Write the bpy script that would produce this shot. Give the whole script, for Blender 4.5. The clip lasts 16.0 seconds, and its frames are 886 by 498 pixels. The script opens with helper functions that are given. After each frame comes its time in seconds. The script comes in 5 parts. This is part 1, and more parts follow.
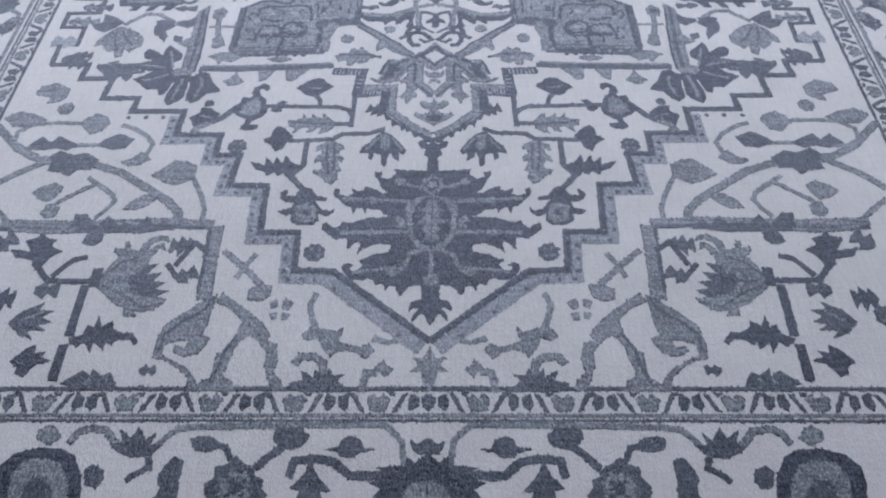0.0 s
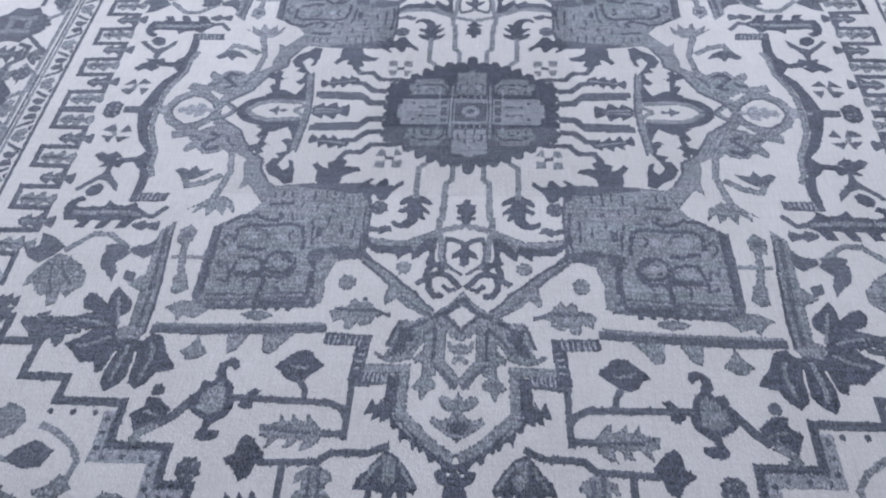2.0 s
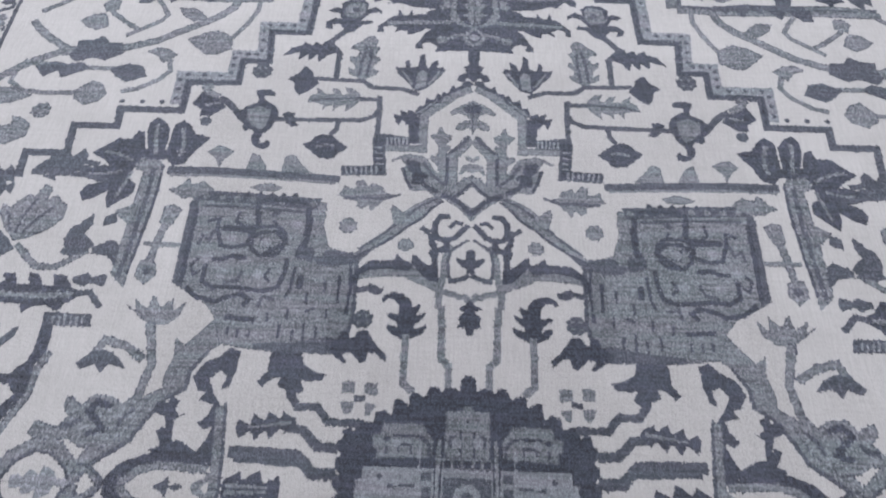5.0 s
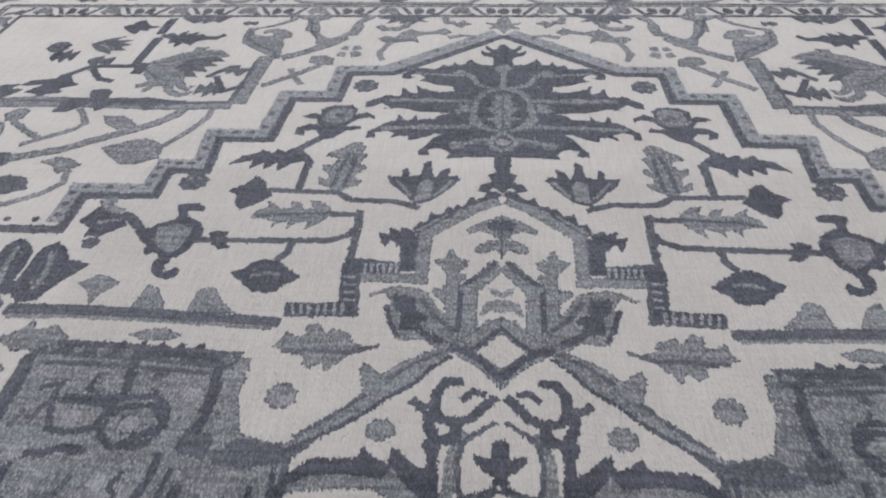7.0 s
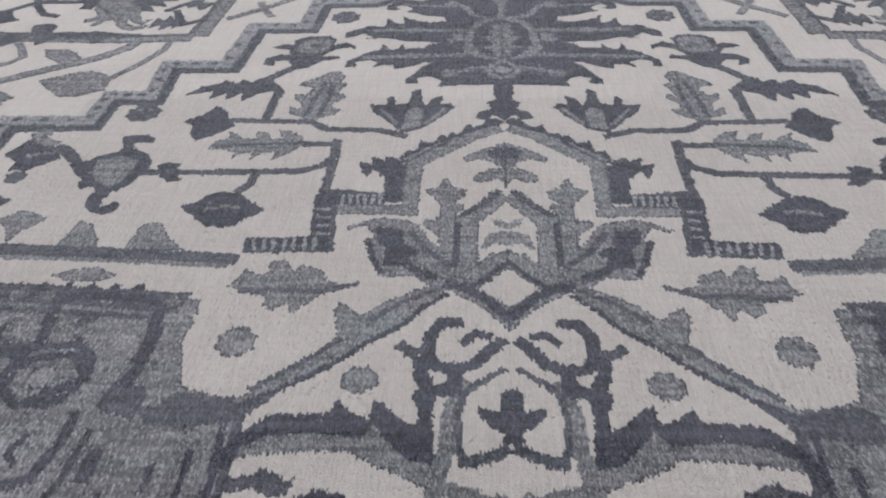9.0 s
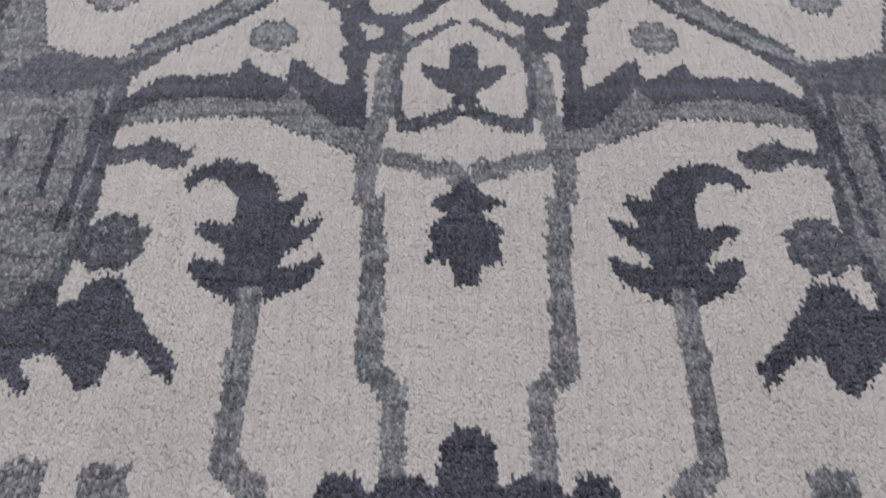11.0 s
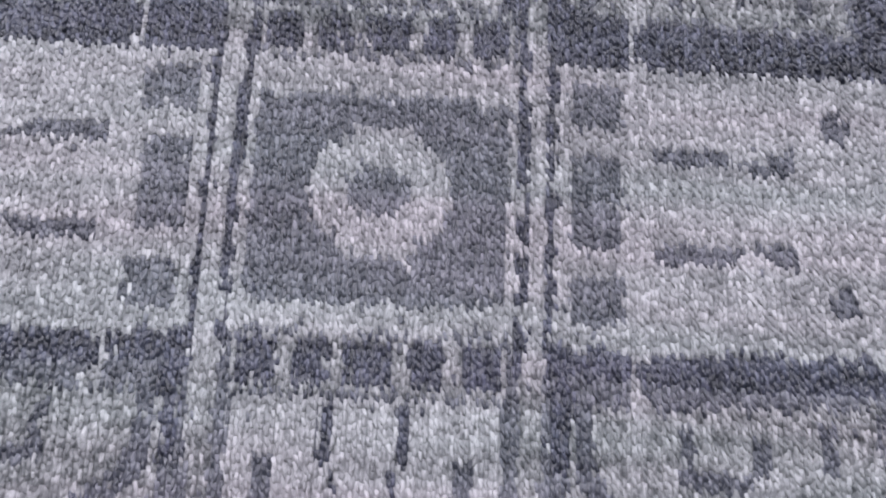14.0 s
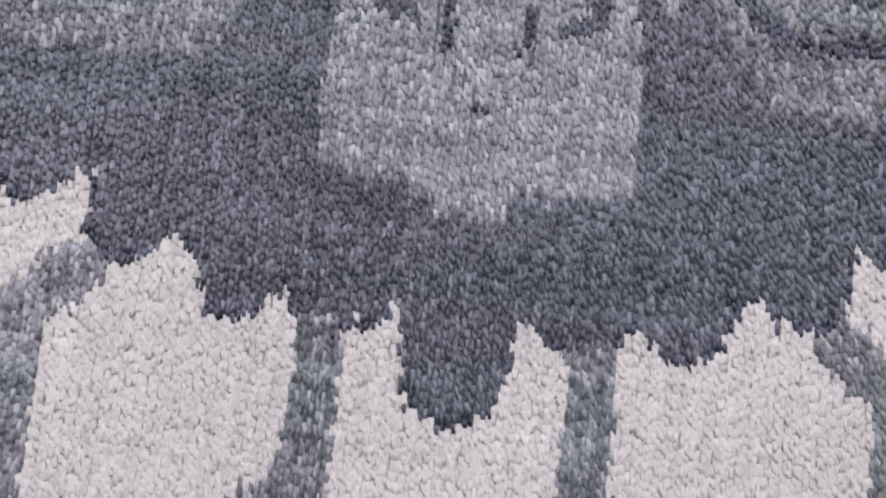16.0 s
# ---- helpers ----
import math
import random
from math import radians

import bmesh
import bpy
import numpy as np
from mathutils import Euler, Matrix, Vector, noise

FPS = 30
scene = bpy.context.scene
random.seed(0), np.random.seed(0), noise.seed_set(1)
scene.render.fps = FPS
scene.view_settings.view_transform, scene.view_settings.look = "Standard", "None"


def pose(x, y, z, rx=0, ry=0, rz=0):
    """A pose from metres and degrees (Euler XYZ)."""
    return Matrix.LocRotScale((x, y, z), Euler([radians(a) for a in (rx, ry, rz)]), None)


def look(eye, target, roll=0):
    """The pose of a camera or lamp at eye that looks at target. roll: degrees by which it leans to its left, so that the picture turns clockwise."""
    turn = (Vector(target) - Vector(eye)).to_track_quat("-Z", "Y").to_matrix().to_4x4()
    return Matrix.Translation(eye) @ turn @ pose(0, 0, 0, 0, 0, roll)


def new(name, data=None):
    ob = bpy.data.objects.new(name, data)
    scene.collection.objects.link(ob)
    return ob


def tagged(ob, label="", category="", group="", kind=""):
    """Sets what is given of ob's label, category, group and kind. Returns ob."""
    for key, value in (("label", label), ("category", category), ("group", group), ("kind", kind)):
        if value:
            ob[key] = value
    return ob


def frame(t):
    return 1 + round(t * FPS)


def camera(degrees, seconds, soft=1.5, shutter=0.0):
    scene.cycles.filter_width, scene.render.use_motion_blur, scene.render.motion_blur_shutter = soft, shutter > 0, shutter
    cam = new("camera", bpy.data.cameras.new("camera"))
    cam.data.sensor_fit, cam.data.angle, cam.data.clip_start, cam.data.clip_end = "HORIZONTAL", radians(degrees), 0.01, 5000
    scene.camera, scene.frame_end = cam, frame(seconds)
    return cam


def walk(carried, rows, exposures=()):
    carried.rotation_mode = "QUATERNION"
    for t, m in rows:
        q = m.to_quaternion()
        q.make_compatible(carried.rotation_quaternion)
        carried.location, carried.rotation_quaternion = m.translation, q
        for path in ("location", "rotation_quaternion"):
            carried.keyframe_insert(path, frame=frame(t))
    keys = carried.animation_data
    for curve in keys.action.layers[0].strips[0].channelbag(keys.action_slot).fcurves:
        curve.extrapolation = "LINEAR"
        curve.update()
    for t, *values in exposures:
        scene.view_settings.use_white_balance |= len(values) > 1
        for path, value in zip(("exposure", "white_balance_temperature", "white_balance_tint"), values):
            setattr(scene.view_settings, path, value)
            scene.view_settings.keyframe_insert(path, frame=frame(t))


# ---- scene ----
cam = camera(62.3, 16.0, soft=2.1)
PATH = [
    (0, (0.037, -1.76, 1.05), (0.012, -0.586, -0.569), -1.1),
    (0.5, (0.019, -1.613, 1.043), (-0.005, -0.428, -0.568), -0.3),
    (1, (-0.009, -1.43, 1.038), (0.037, -0.207, -0.543), 0.7),
    (1.5, (0.015, -1.239, 1.022), (0.024, -0.035, -0.576), -0.2),
    (2, (0.044, -1.09, 1.032), (-0.084, 0.08, -0.585), -4.0),
    (2.5, (0.0, -0.933, 1.028), (-0.107, 0.208, -0.611), -2.3),
    (3, (-0.043, -0.799, 1.023), (-0.039, 0.332, -0.627), 1.2),
    (3.5, (-0.032, -0.673, 1.007), (-0.009, 0.417, -0.669), 1.7),
    (4, (0.01, -0.53, 1.019), (-0.045, 0.516, -0.684), -0.8),
    (4.5, (-0.005, -0.389, 1.014), (-0.078, 0.623, -0.71), -1.0),
    (5, (-0.03, -0.214, 0.989), (-0.054, 0.812, -0.727), 0.7),
    (5.2, (-0.025, -0.132, 0.961), (-0.046, 0.884, -0.762), 0.4),
    (7.3, (-0.01, 0.019, 0.473), (-0.157, 1.583, -0.764), -2.2),
    (7.5, (-0.018, 0.029, 0.453), (-0.168, 1.602, -0.775), -2.3),
    (8, (-0.026, 0.038, 0.422), (-0.181, 1.636, -0.771), -2.4),
    (8.2, (-0.024, 0.041, 0.411), (-0.177, 1.641, -0.779), -2.4),
    (10.3, (-0.016, 0.086, 0.332), (-0.049, 1.318, -1.243), -1.3),
    (10.5, (-0.01, 0.084, 0.316), (-0.045, 1.262, -1.3), -1.6),
    (11, (-0.009, 0.082, 0.282), (-0.017, 1.102, -1.439), 0.0),
    (11.5, (-0.003, 0.066, 0.257), (0.022, 0.918, -1.553), 2.7),
    (12, (0.003, 0.046, 0.238), (0.052, 0.789, -1.618), 4.4),
    (12.5, (0.011, 0.022, 0.214), (0.068, 0.644, -1.686), 5.7),
    (13, (0.014, 0.0, 0.201), (0.055, 0.503, -1.735), 5.2),
    (13.5, (0.012, -0.029, 0.185), (0.048, 0.412, -1.765), 6.4),
    (14, (0.014, -0.049, 0.177), (0.042, 0.339, -1.785), 6.7),
    (14.5, (0.018, -0.079, 0.168), (0.048, 0.253, -1.804), 8.1),
    (15, (0.021, -0.106, 0.162), (0.054, 0.182, -1.816), 9.5),
    (15.5, (0.013, -0.13, 0.153), (0.02, 0.146, -1.828), 5.4),
    (16, (-0.002, -0.141, 0.156), (-0.039, -0.019, -1.84), -10.7),
]
EXPOSURES = [(0, 0.35, 5550, 15), (0.8, 0.25, 5570, 15), (2.0, 0.22, 5600, 15), (3.5, 0.08, 5750, 16), (5.0, -0.08, 6000, 14), (7.5, -0.3, 6450, 13),
             (10.5, -0.35, 6500, 15), (11.0, -0.32, 6500, 15), (12.0, 0.08, 6450, 18), (12.5, 0.33, 6420, 19), (13.0, 0.6, 6400, 20), (13.5, 0.65, 6380, 20), (15.0, 0.75, 6370, 19), (16.0, 0.35, 6300, 20)]
walk(cam, [(t, look(eye, target, roll)) for t, eye, target, roll in PATH], EXPOSURES)

# ---- light ----
world = bpy.data.worlds.new("room_air")
world.use_nodes = True
world.node_tree.nodes["Background"].inputs[0].default_value = (0.8, 0.86, 1.0, 1)
world.node_tree.nodes["Background"].inputs[1].default_value = 0.05
scene.world = world


def area_lamp(name, x, y, z, sx, sy, watts, colour):
    lamp = bpy.data.lights.new(name, "AREA")
    lamp.shape, lamp.size, lamp.size_y, lamp.energy, lamp.color = "RECTANGLE", sx, sy, watts, colour
    ob = new(name, lamp)
    ob.matrix_world = pose(x, y, z)
    return ob


# No fixture is known: added lamps, out of view, balanced to light the rug.
area_lamp("unseen_overhead_lamp", 0.0, 3.4, 2.66, 3.6, 0.6, 82, (0.93, 0.96, 1.0))
area_lamp("unseen_overhead_lamp", 0.0, 0.5, 2.66, 1.6, 0.6, 34, (0.95, 0.97, 1.0))
area_lamp("unseen_overhead_lamp", -2.2, 1.5, 2.66, 0.5, 2.8, 72, (0.95, 0.97, 1.0))
area_lamp("unseen_overhead_lamp", 2.2, 1.5, 2.66, 0.5, 2.8, 50, (0.95, 0.97, 1.0))

# ---- materials ----


def node(tree, kind, **sockets):
    n = tree.nodes.new(kind)
    for key, value in sockets.items():
        n.inputs[key.replace("_", " ")].default_value = value
    return n


def pile(name, dark, light, rough, shine, relief, streak, sheen):
    """Cut pile in ribs along the rug: knots about 2 by 4 mm, worn patches and weaving bands."""
    mat = bpy.data.materials.new(name)
    mat.use_nodes = True
    tree = mat.node_tree
    tree.nodes.clear()
    link = tree.links.new
    where = tree.nodes.new("ShaderNodeNewGeometry")

    def noise(sx, sy, detail, rough_):
        m = tree.nodes.new("ShaderNodeMapping")
        m.inputs["Scale"].default_value = (sx, sy, 40)
        link(where.outputs["Position"], m.inputs["Vector"])
        n = node(tree, "ShaderNodeTexNoise", Scale=1.0, Detail=detail, Roughness=rough_)
        link(m.outputs[0], n.inputs["Vector"])
        return n

    def math_node(op, a, b):
        n = tree.nodes.new("ShaderNodeMath")
        n.operation = op
        for i, v in enumerate((a, b)):
            if isinstance(v, (int, float)):
                n.inputs[i].default_value = v
            else:
                link(v, n.inputs[i])
        return n.outputs[0]

    knots = noise(560, 190, 2.5, 0.6)
    yarn = noise(130, 70, 2.0, 0.55)
    bands = noise(14, 190, 2.0, 0.6)
    columns = noise(330, 22, 2.0, 0.6)
    ribs = 0.3 if streak > 0.9 else 0.55
    wear = noise(9, 9, 4.0, 0.6)
    a = math_node("MULTIPLY", knots.outputs["Fac"], 0.9 * streak)
    b = math_node("MULTIPLY", yarn.outputs["Fac"], 0.35 * streak)
    c = math_node("MULTIPLY", bands.outputs["Fac"], 0.28 if streak < 0.9 else 0.7)
    d = math_node("MULTIPLY", wear.outputs["Fac"], 0.45)
    # painted glints: a few tufts at random get a paler base colour
    glint = math_node("POWER", where.outputs["Random Per Island"], 4.0)
    e = math_node("MULTIPLY", glint, 0.5 if streak > 0.9 else 0.08)
    e = math_node("ADD", e, math_node("MULTIPLY", columns.outputs["Fac"], ribs))
    total = math_node("ADD", math_node("ADD", math_node("ADD", a, b), math_node("ADD", c, d)), e)
    mean = 0.5 * (1.25 * streak + (0.2 if streak > 0.9 else 0.03) + ribs + 0.45 + (0.28 if streak < 0.9 else 0.7))
    spread = math_node("ADD", math_node("MULTIPLY", math_node("SUBTRACT", total, mean), 1.9), 0.42 if streak > 0.9 else 0.5)
    mix = tree.nodes.new("ShaderNodeMix")
    mix.data_type, mix.clamp_factor = "RGBA", True
    link(spread, mix.inputs["Factor"])
    mix.inputs[6].default_value, mix.inputs[7].default_value = (*dark, 1), (*light, 1)
    if streak > 0.9:  # dye lots: rows of yarn that lean to violet or to teal
        lots = noise(5, 45, 2.0, 0.5)
        ramp = tree.nodes.new("ShaderNodeValToRGB")
        ramp.color_ramp.elements[0].position, ramp.color_ramp.elements[0].color = 0.36, (0.95, 1.0, 1.005, 1)
        ramp.color_ramp.elements[1].position, ramp.color_ramp.elements[1].color = 0.62, (1.04, 0.985, 1.03, 1)
        link(lots.outputs["Fac"], ramp.inputs[0])
        dyed = tree.nodes.new("ShaderNodeMix")
        dyed.data_type, dyed.blend_type = "RGBA", "MULTIPLY"
        dyed.inputs["Factor"].default_value = 1.0
        link(mix.outputs[2], dyed.inputs[6])
        link(ramp.outputs[0], dyed.inputs[7])
        mix = dyed
    bump = node(tree, "ShaderNodeBump", Strength=relief, Distance=0.002)
    link(math_node("ADD", knots.outputs["Fac"], math_node("MULTIPLY", yarn.outputs["Fac"], 0.7)), bump.inputs["Height"])
    skin = node(tree, "ShaderNodeBsdfPrincipled", Roughness=rough)
    skin.inputs["Specular IOR Level"].default_value = shine
    skin.inputs["Sheen Weight"].default_value = sheen
    skin.inputs["Sheen Roughness"].default_value = 0.4
    link(mix.outputs[2], skin.inputs["Base Color"])
    link(bump.outputs[0], skin.inputs["Normal"])
    out = tree.nodes.new("ShaderNodeOutputMaterial")
    link(skin.outputs[0], out.inputs["Surface"])
    return mat


def plain(name, colour, rough):
    mat = bpy.data.materials.new(name)
    mat.use_nodes = True
    tree = mat.node_tree
    skin = tree.nodes["Principled BSDF"]
    n = node(tree, "ShaderNodeTexNoise", Scale=14.0, Detail=5.0)
    ramp = tree.nodes.new("ShaderNodeValToRGB")
    ramp.color_ramp.elements[0].color = (*[v * 0.88 for v in colour], 1)
    ramp.color_ramp.elements[1].color = (*colour, 1)
    tree.links.new(n.outputs["Fac"], ramp.inputs[0])
    tree.links.new(ramp.outputs[0], skin.inputs["Base Color"])
    skin.inputs["Roughness"].default_value = rough
    return mat


CREAM = pile("cream_wool", (0.375, 0.35, 0.325), (0.51, 0.482, 0.455), 0.7, 0.2, 0.75, 0.5, 0.12)
LIGHT = pile("pale_grey_pile", (0.13, 0.134, 0.14), (0.32, 0.323, 0.33), 0.32, 0.36, 0.5, 1.0, 0.05)
GREY = pile("grey_viscose_pile", (0.065, 0.07, 0.074), (0.27, 0.275, 0.28), 0.32, 0.36, 0.5, 1.0, 0.05)
# blue-grey of the inner panels, and painted sheen on the medallion's south side
STEEL = pile("blue_grey_and_sheen_pile", (0.03, 0.034, 0.043), (0.128, 0.134, 0.154), 0.32, 0.4, 0.5, 1.0, 0.05)
SLATE = pile("slate_viscose_pile", (0.02, 0.023, 0.032), (0.104, 0.11, 0.13), 0.32, 0.4, 0.5, 1.0, 0.05)
NAVY = pile("blue_black_pile", (0.008, 0.01, 0.017), (0.068, 0.073, 0.1), 0.32, 0.4, 0.5, 1.0, 0.05)
JUTE = plain("jute_backing", (0.30, 0.25, 0.18), 0.9)
PAINT = plain("grey_wall_paint", (0.5, 0.5, 0.5), 0.7)
BOARDS = plain("pale_screed", (0.42, 0.41, 0.39), 0.5)

# ---- room ----


def box(name, x0, x1, y0, y1, z0, z1, mat):
    bm = bmesh.new()
    bmesh.ops.create_cube(bm, size=1)
    for v in bm.verts:
        v.co = Vector(((x0 + x1) / 2 + v.co.x * (x1 - x0), (y0 + y1) / 2 + v.co.y * (y1 - y0), (z0 + z1) / 2 + v.co.z * (z1 - z0)))
    mesh = bpy.data.meshes.new(name)
    bm.to_mesh(mesh)
    bm.free()
    mesh.materials.append(mat)
    return new(name, mesh)


FLOOR = -0.013
tagged(box("floor", -3.2, 3.2, -3.6, 4.2, FLOOR - 0.1, FLOOR, BOARDS), "pale plain floor under the rug", "floor", kind="structure")
# Ceiling and walls are added out of view; their grey limits the bounced light.
tagged(box("ceiling", -3.2, 3.2, -3.6, 4.2, 2.7, 2.8, PAINT), "plain grey ceiling, unseen, added to enclose the rug", "ceiling", kind="structure")
for name, x0, x1, y0, y1 in (("wall_north", -3.2, 3.2, 4.2, 4.3), ("wall_south", -3.2, 3.2, -3.7, -3.6),
                             ("wall_east", 3.2, 3.3, -3.7, 4.3), ("wall_west", -3.3, -3.2, -3.7, 4.3)):
    tagged(box(name, x0, x1, y0, y1, FLOOR - 0.1, 2.8, PAINT), "plain grey wall, unseen, added to enclose the rug", "wall", kind="structure")

# ---- rug: helpers that draw its ornament, in centimetres from its middle ----
HOST = []
rug = tagged(new("area_rug"), "large cream and slate-blue area rug with geometric medallion, lying flat", "rug")
HOST.append(rug)  # what the next figures belong to
HALF_X, HALF_Y = 125.0, 163.0
SHAPES = []  # outline in cm, material, mirrors: for the pile
SHEETS = [0]
LABELS = {CREAM: "cream wool", LIGHT: "pale silvery grey pile", GREY: "silky grey pile", SLATE: "dark slate-grey pile", STEEL: "blue-grey pile, in part painted sheen", NAVY: "blue-black pile"}
dice = random.Random(7)


def link_part(name, mesh, parent, m=None):
    ob = new(name, mesh)
    ob.parent = parent
    if m is not None:
        ob.matrix_basis = m
    return ob


def woven(points, grain=0.55, wobble=0.06):
    """An outline cut into knot-long steps that wander a little, as knotted edges do."""
    out = []
    for i, (x, y) in enumerate(points):
        x2, y2 = points[(i + 1) % len(points)]
        n = max(1, int(math.hypot(x2 - x, y2 - y) / grain))
        for k in range(n):
            out.append((x + (x2 - x) * k / n + dice.uniform(-wobble, wobble), y + (y2 - y) * k / n + dice.uniform(-wobble, wobble)))
    return out


def ornament(name, mat, outline, mirrors=None, parent=None, grain=0.55, wobble=0.06):
    """One woven figure, a hair proud of the ground, and its mirror images in the rug's two axes."""
    pts = woven(outline, grain, wobble)
    SHEETS[0] += 1
    top = -0.0008 + SHEETS[0] * 0.0000005
    n = len(pts)
    verts = [(x / 100, y / 100, top) for x, y in pts] + [(x / 100, y / 100, -0.002) for x, y in pts]
    faces = [tuple(range(n))] + [(i, i + n, (i + 1) % n + n, (i + 1) % n) for i in range(n)]
    mesh = bpy.data.meshes.new(name)
    mesh.from_pydata(verts, [], faces)
    mesh.materials.append(mat)
    if mirrors is None:
        mirrors = ((1, 1), (-1, 1), (1, -1), (-1, -1))
    made = []
    for k, (sx, sy) in enumerate(mirrors):
        m = Matrix.Translation((0, 0, k * 0.0000001)) @ Matrix.Diagonal((sx, sy, 1, 1))
        made.append(tagged(link_part(name, mesh, parent or HOST[0], m), LABELS[mat]))
    SHAPES.append((pts, mat, mirrors))
    return made


def detail(name, mat, outline, hosts, mirrors):
    """A smaller figure inside others, a sub-part of each of them."""
    pts = woven(outline, 0.5, 0.03)
    SHEETS[0] += 1
    top = -0.0008 + SHEETS[0] * 0.0000005
    n = len(pts)
    mesh = bpy.data.meshes.new(name)
    mesh.from_pydata([(x / 100, y / 100, top) for x, y in pts] + [(x / 100, y / 100, -0.002) for x, y in pts], [],
                     [tuple(range(n))] + [(i, i + n, (i + 1) % n + n, (i + 1) % n) for i in range(n)])
    mesh.materials.append(mat)
    for host in hosts:
        tagged(link_part(name, mesh, host), LABELS[mat])
    SHAPES.append((pts, mat, mirrors))


def sliver(x0, y0, x1, y1, width):
    d = Vector((x1 - x0, y1 - y0)).normalized() * width / 2
    return [(x0 - d.y, y0 + d.x), (x0 + d.y, y0 - d.x), (x1 + d.y * 0.5, y1 - d.x * 0.5), (x1 - d.y * 0.5, y1 + d.x * 0.5)]


def vein_of(mat):
    return NAVY if mat is GREY else SLATE if mat is LIGHT else GREY


BOTH_ENDS = ((1, 1), (1, -1))
BOTH_SIDES = ((1, 1), (-1, 1))


def pairs(flat):
    return [(flat[i], flat[i + 1]) for i in range(0, len(flat), 2)]


def on_axis(*xs):
    return BOTH_ENDS if max(xs) < 1.3 else None


def stroke(name, mat, width, flat, mirrors=None):
    p = pairs(flat)
    left, right = [], []
    for i, (x, y) in enumerate(p):
        ax, ay = p[max(i - 1, 0)]
        bx, by = p[min(i + 1, len(p) - 1)]
        d1 = Vector((x - ax, y - ay)) if i else Vector((bx - x, by - y))
        d2 = Vector((bx - x, by - y)) if i < len(p) - 1 else d1
        d1, d2 = d1.normalized(), d2.normalized()
        d = (d1 + d2).normalized() if (d1 + d2).length > 0.2 else d1
        reach = min(1.5, 1 / max(0.5, d.dot(d1))) * width / 2
        left.append((x - d.y * reach, y + d.x * reach))
        right.append((x + d.y * reach, y - d.x * reach))
    return ornament(name, mat, left + right[::-1], mirrors or on_axis(*[abs(x) for x, _ in p]))


def patch(name, mat, flat, mirrors=None):
    return ornament(name, mat, pairs(flat), mirrors)


def along(bx, by, tx, ty, rows):
    """Rows of (way along, share of the width to the left) laid from base to tip."""
    d = Vector((tx - bx, ty - by))
    side = Vector((-d.y, d.x)).normalized()
    return [(bx + d.x * u + side.x * v, by + d.y * u + side.y * v) for u, v in rows]


def leaf(name, mat, bx, by, tx, ty, width, teeth):
    """A saw-edged leaf."""
    mirrors = on_axis(bx, tx)
    if mirrors:
        bx = tx = 0
    half = [(0.0, 0.10)]
    if teeth == 1:
        half += [(0.25, width * 0.36), (0.5, width * 0.5), (0.78, width * 0.36)]
        teeth = 0
    for k in range(teeth):
        u = (k + 0.5) / teeth
        swell = math.sin(math.pi * (0.16 + 0.74 * u)) ** 0.8 * width / 2
        half += [((k + 0.12) / teeth, swell * 0.5), ((k + 0.45) / teeth, swell * 0.85), ((k + 0.85) / teeth, swell * 1.32), ((k + 0.95) / teeth, swell * 0.8)]
    rows = half + [(1.0, 0.25)] + [(u, -v) for u, v in half[::-1]]
    made = ornament(name, mat, along(bx, by, tx, ty, rows), mirrors)
    if teeth > 2 and math.hypot(tx - bx, ty - by) > 6 and not mirrors:
        (x0, y0), (x1, y1) = along(bx, by, tx, ty, ((0.08, 0), (0.8, 0)))
        detail("vein", vein_of(mat), sliver(x0, y0, x1, y1, 0.6), made, mirrors)
    return made


def fan(name, mat, bx, by, tx, ty, width, petals):
    """A palmette: petals that spread from one base."""
    mirrors = on_axis(bx, tx)
    if mirrors:
        bx = tx = 0
    rows = [(0.0, -0.1 * width)]
    for k in range(petals):
        for f, r in ((0.1, 0.80), (0.5, 1.04), (0.9, 0.86)):
            a = (-1 + 2 * (k + f) / petals) * 1.25
            rows.append((r * (0.35 + 0.65 * math.cos(a)), r * width / 2 * math.sin(a) / math.sin(1.25)))
        if k < petals - 1:
            a = (-1 + 2 * (k + 1) / petals) * 1.25
            rows.append((0.5 * (0.35 + 0.65 * math.cos(a)), 0.5 * width / 2 * math.sin(a) / math.sin(1.25)))
    rows.append((0.0, 0.1 * width))
    made = ornament(name, mat, along(bx, by, tx, ty, rows), mirrors)
    if petals > 2 and width > 5 and not mirrors:
        for k in range(petals):
            a = (-1 + 2 * (k + 0.5) / petals) * 1.25
            (x0, y0), (x1, y1) = along(bx, by, tx, ty, [(r * (0.35 + 0.65 * math.cos(a)), r * width / 2 * math.sin(a) / math.sin(1.25)) for r in (0.3, 0.8)])
            detail("vein", vein_of(mat), sliver(x0, y0, x1, y1, 0.5), made, mirrors)
    return made


def rosette(name, mat, x, y, r, mirrors=None):
    pts = []
    for k in range(16):
        a = math.tau * k / 16
        rr = r * (1.08 if k % 2 else 0.9)
        pts.append((x + rr * math.cos(a), y + rr * math.sin(a)))
    made = ornament(name, mat, pts, mirrors or on_axis(abs(x)), grain=0.4, wobble=0.07)
    if r >= 1.6 and x > 1.3:
        for k in range(4):
            a = math.tau * (k + 0.5) / 4
            u, v = x + 0.55 * r * math.cos(a), y + 0.55 * r * math.sin(a)
            detail("petal_mark", vein_of(mat), sliver(u - 0.16 * r, v, u + 0.16 * r, v, 0.3 * r), made, mirrors)
    return made


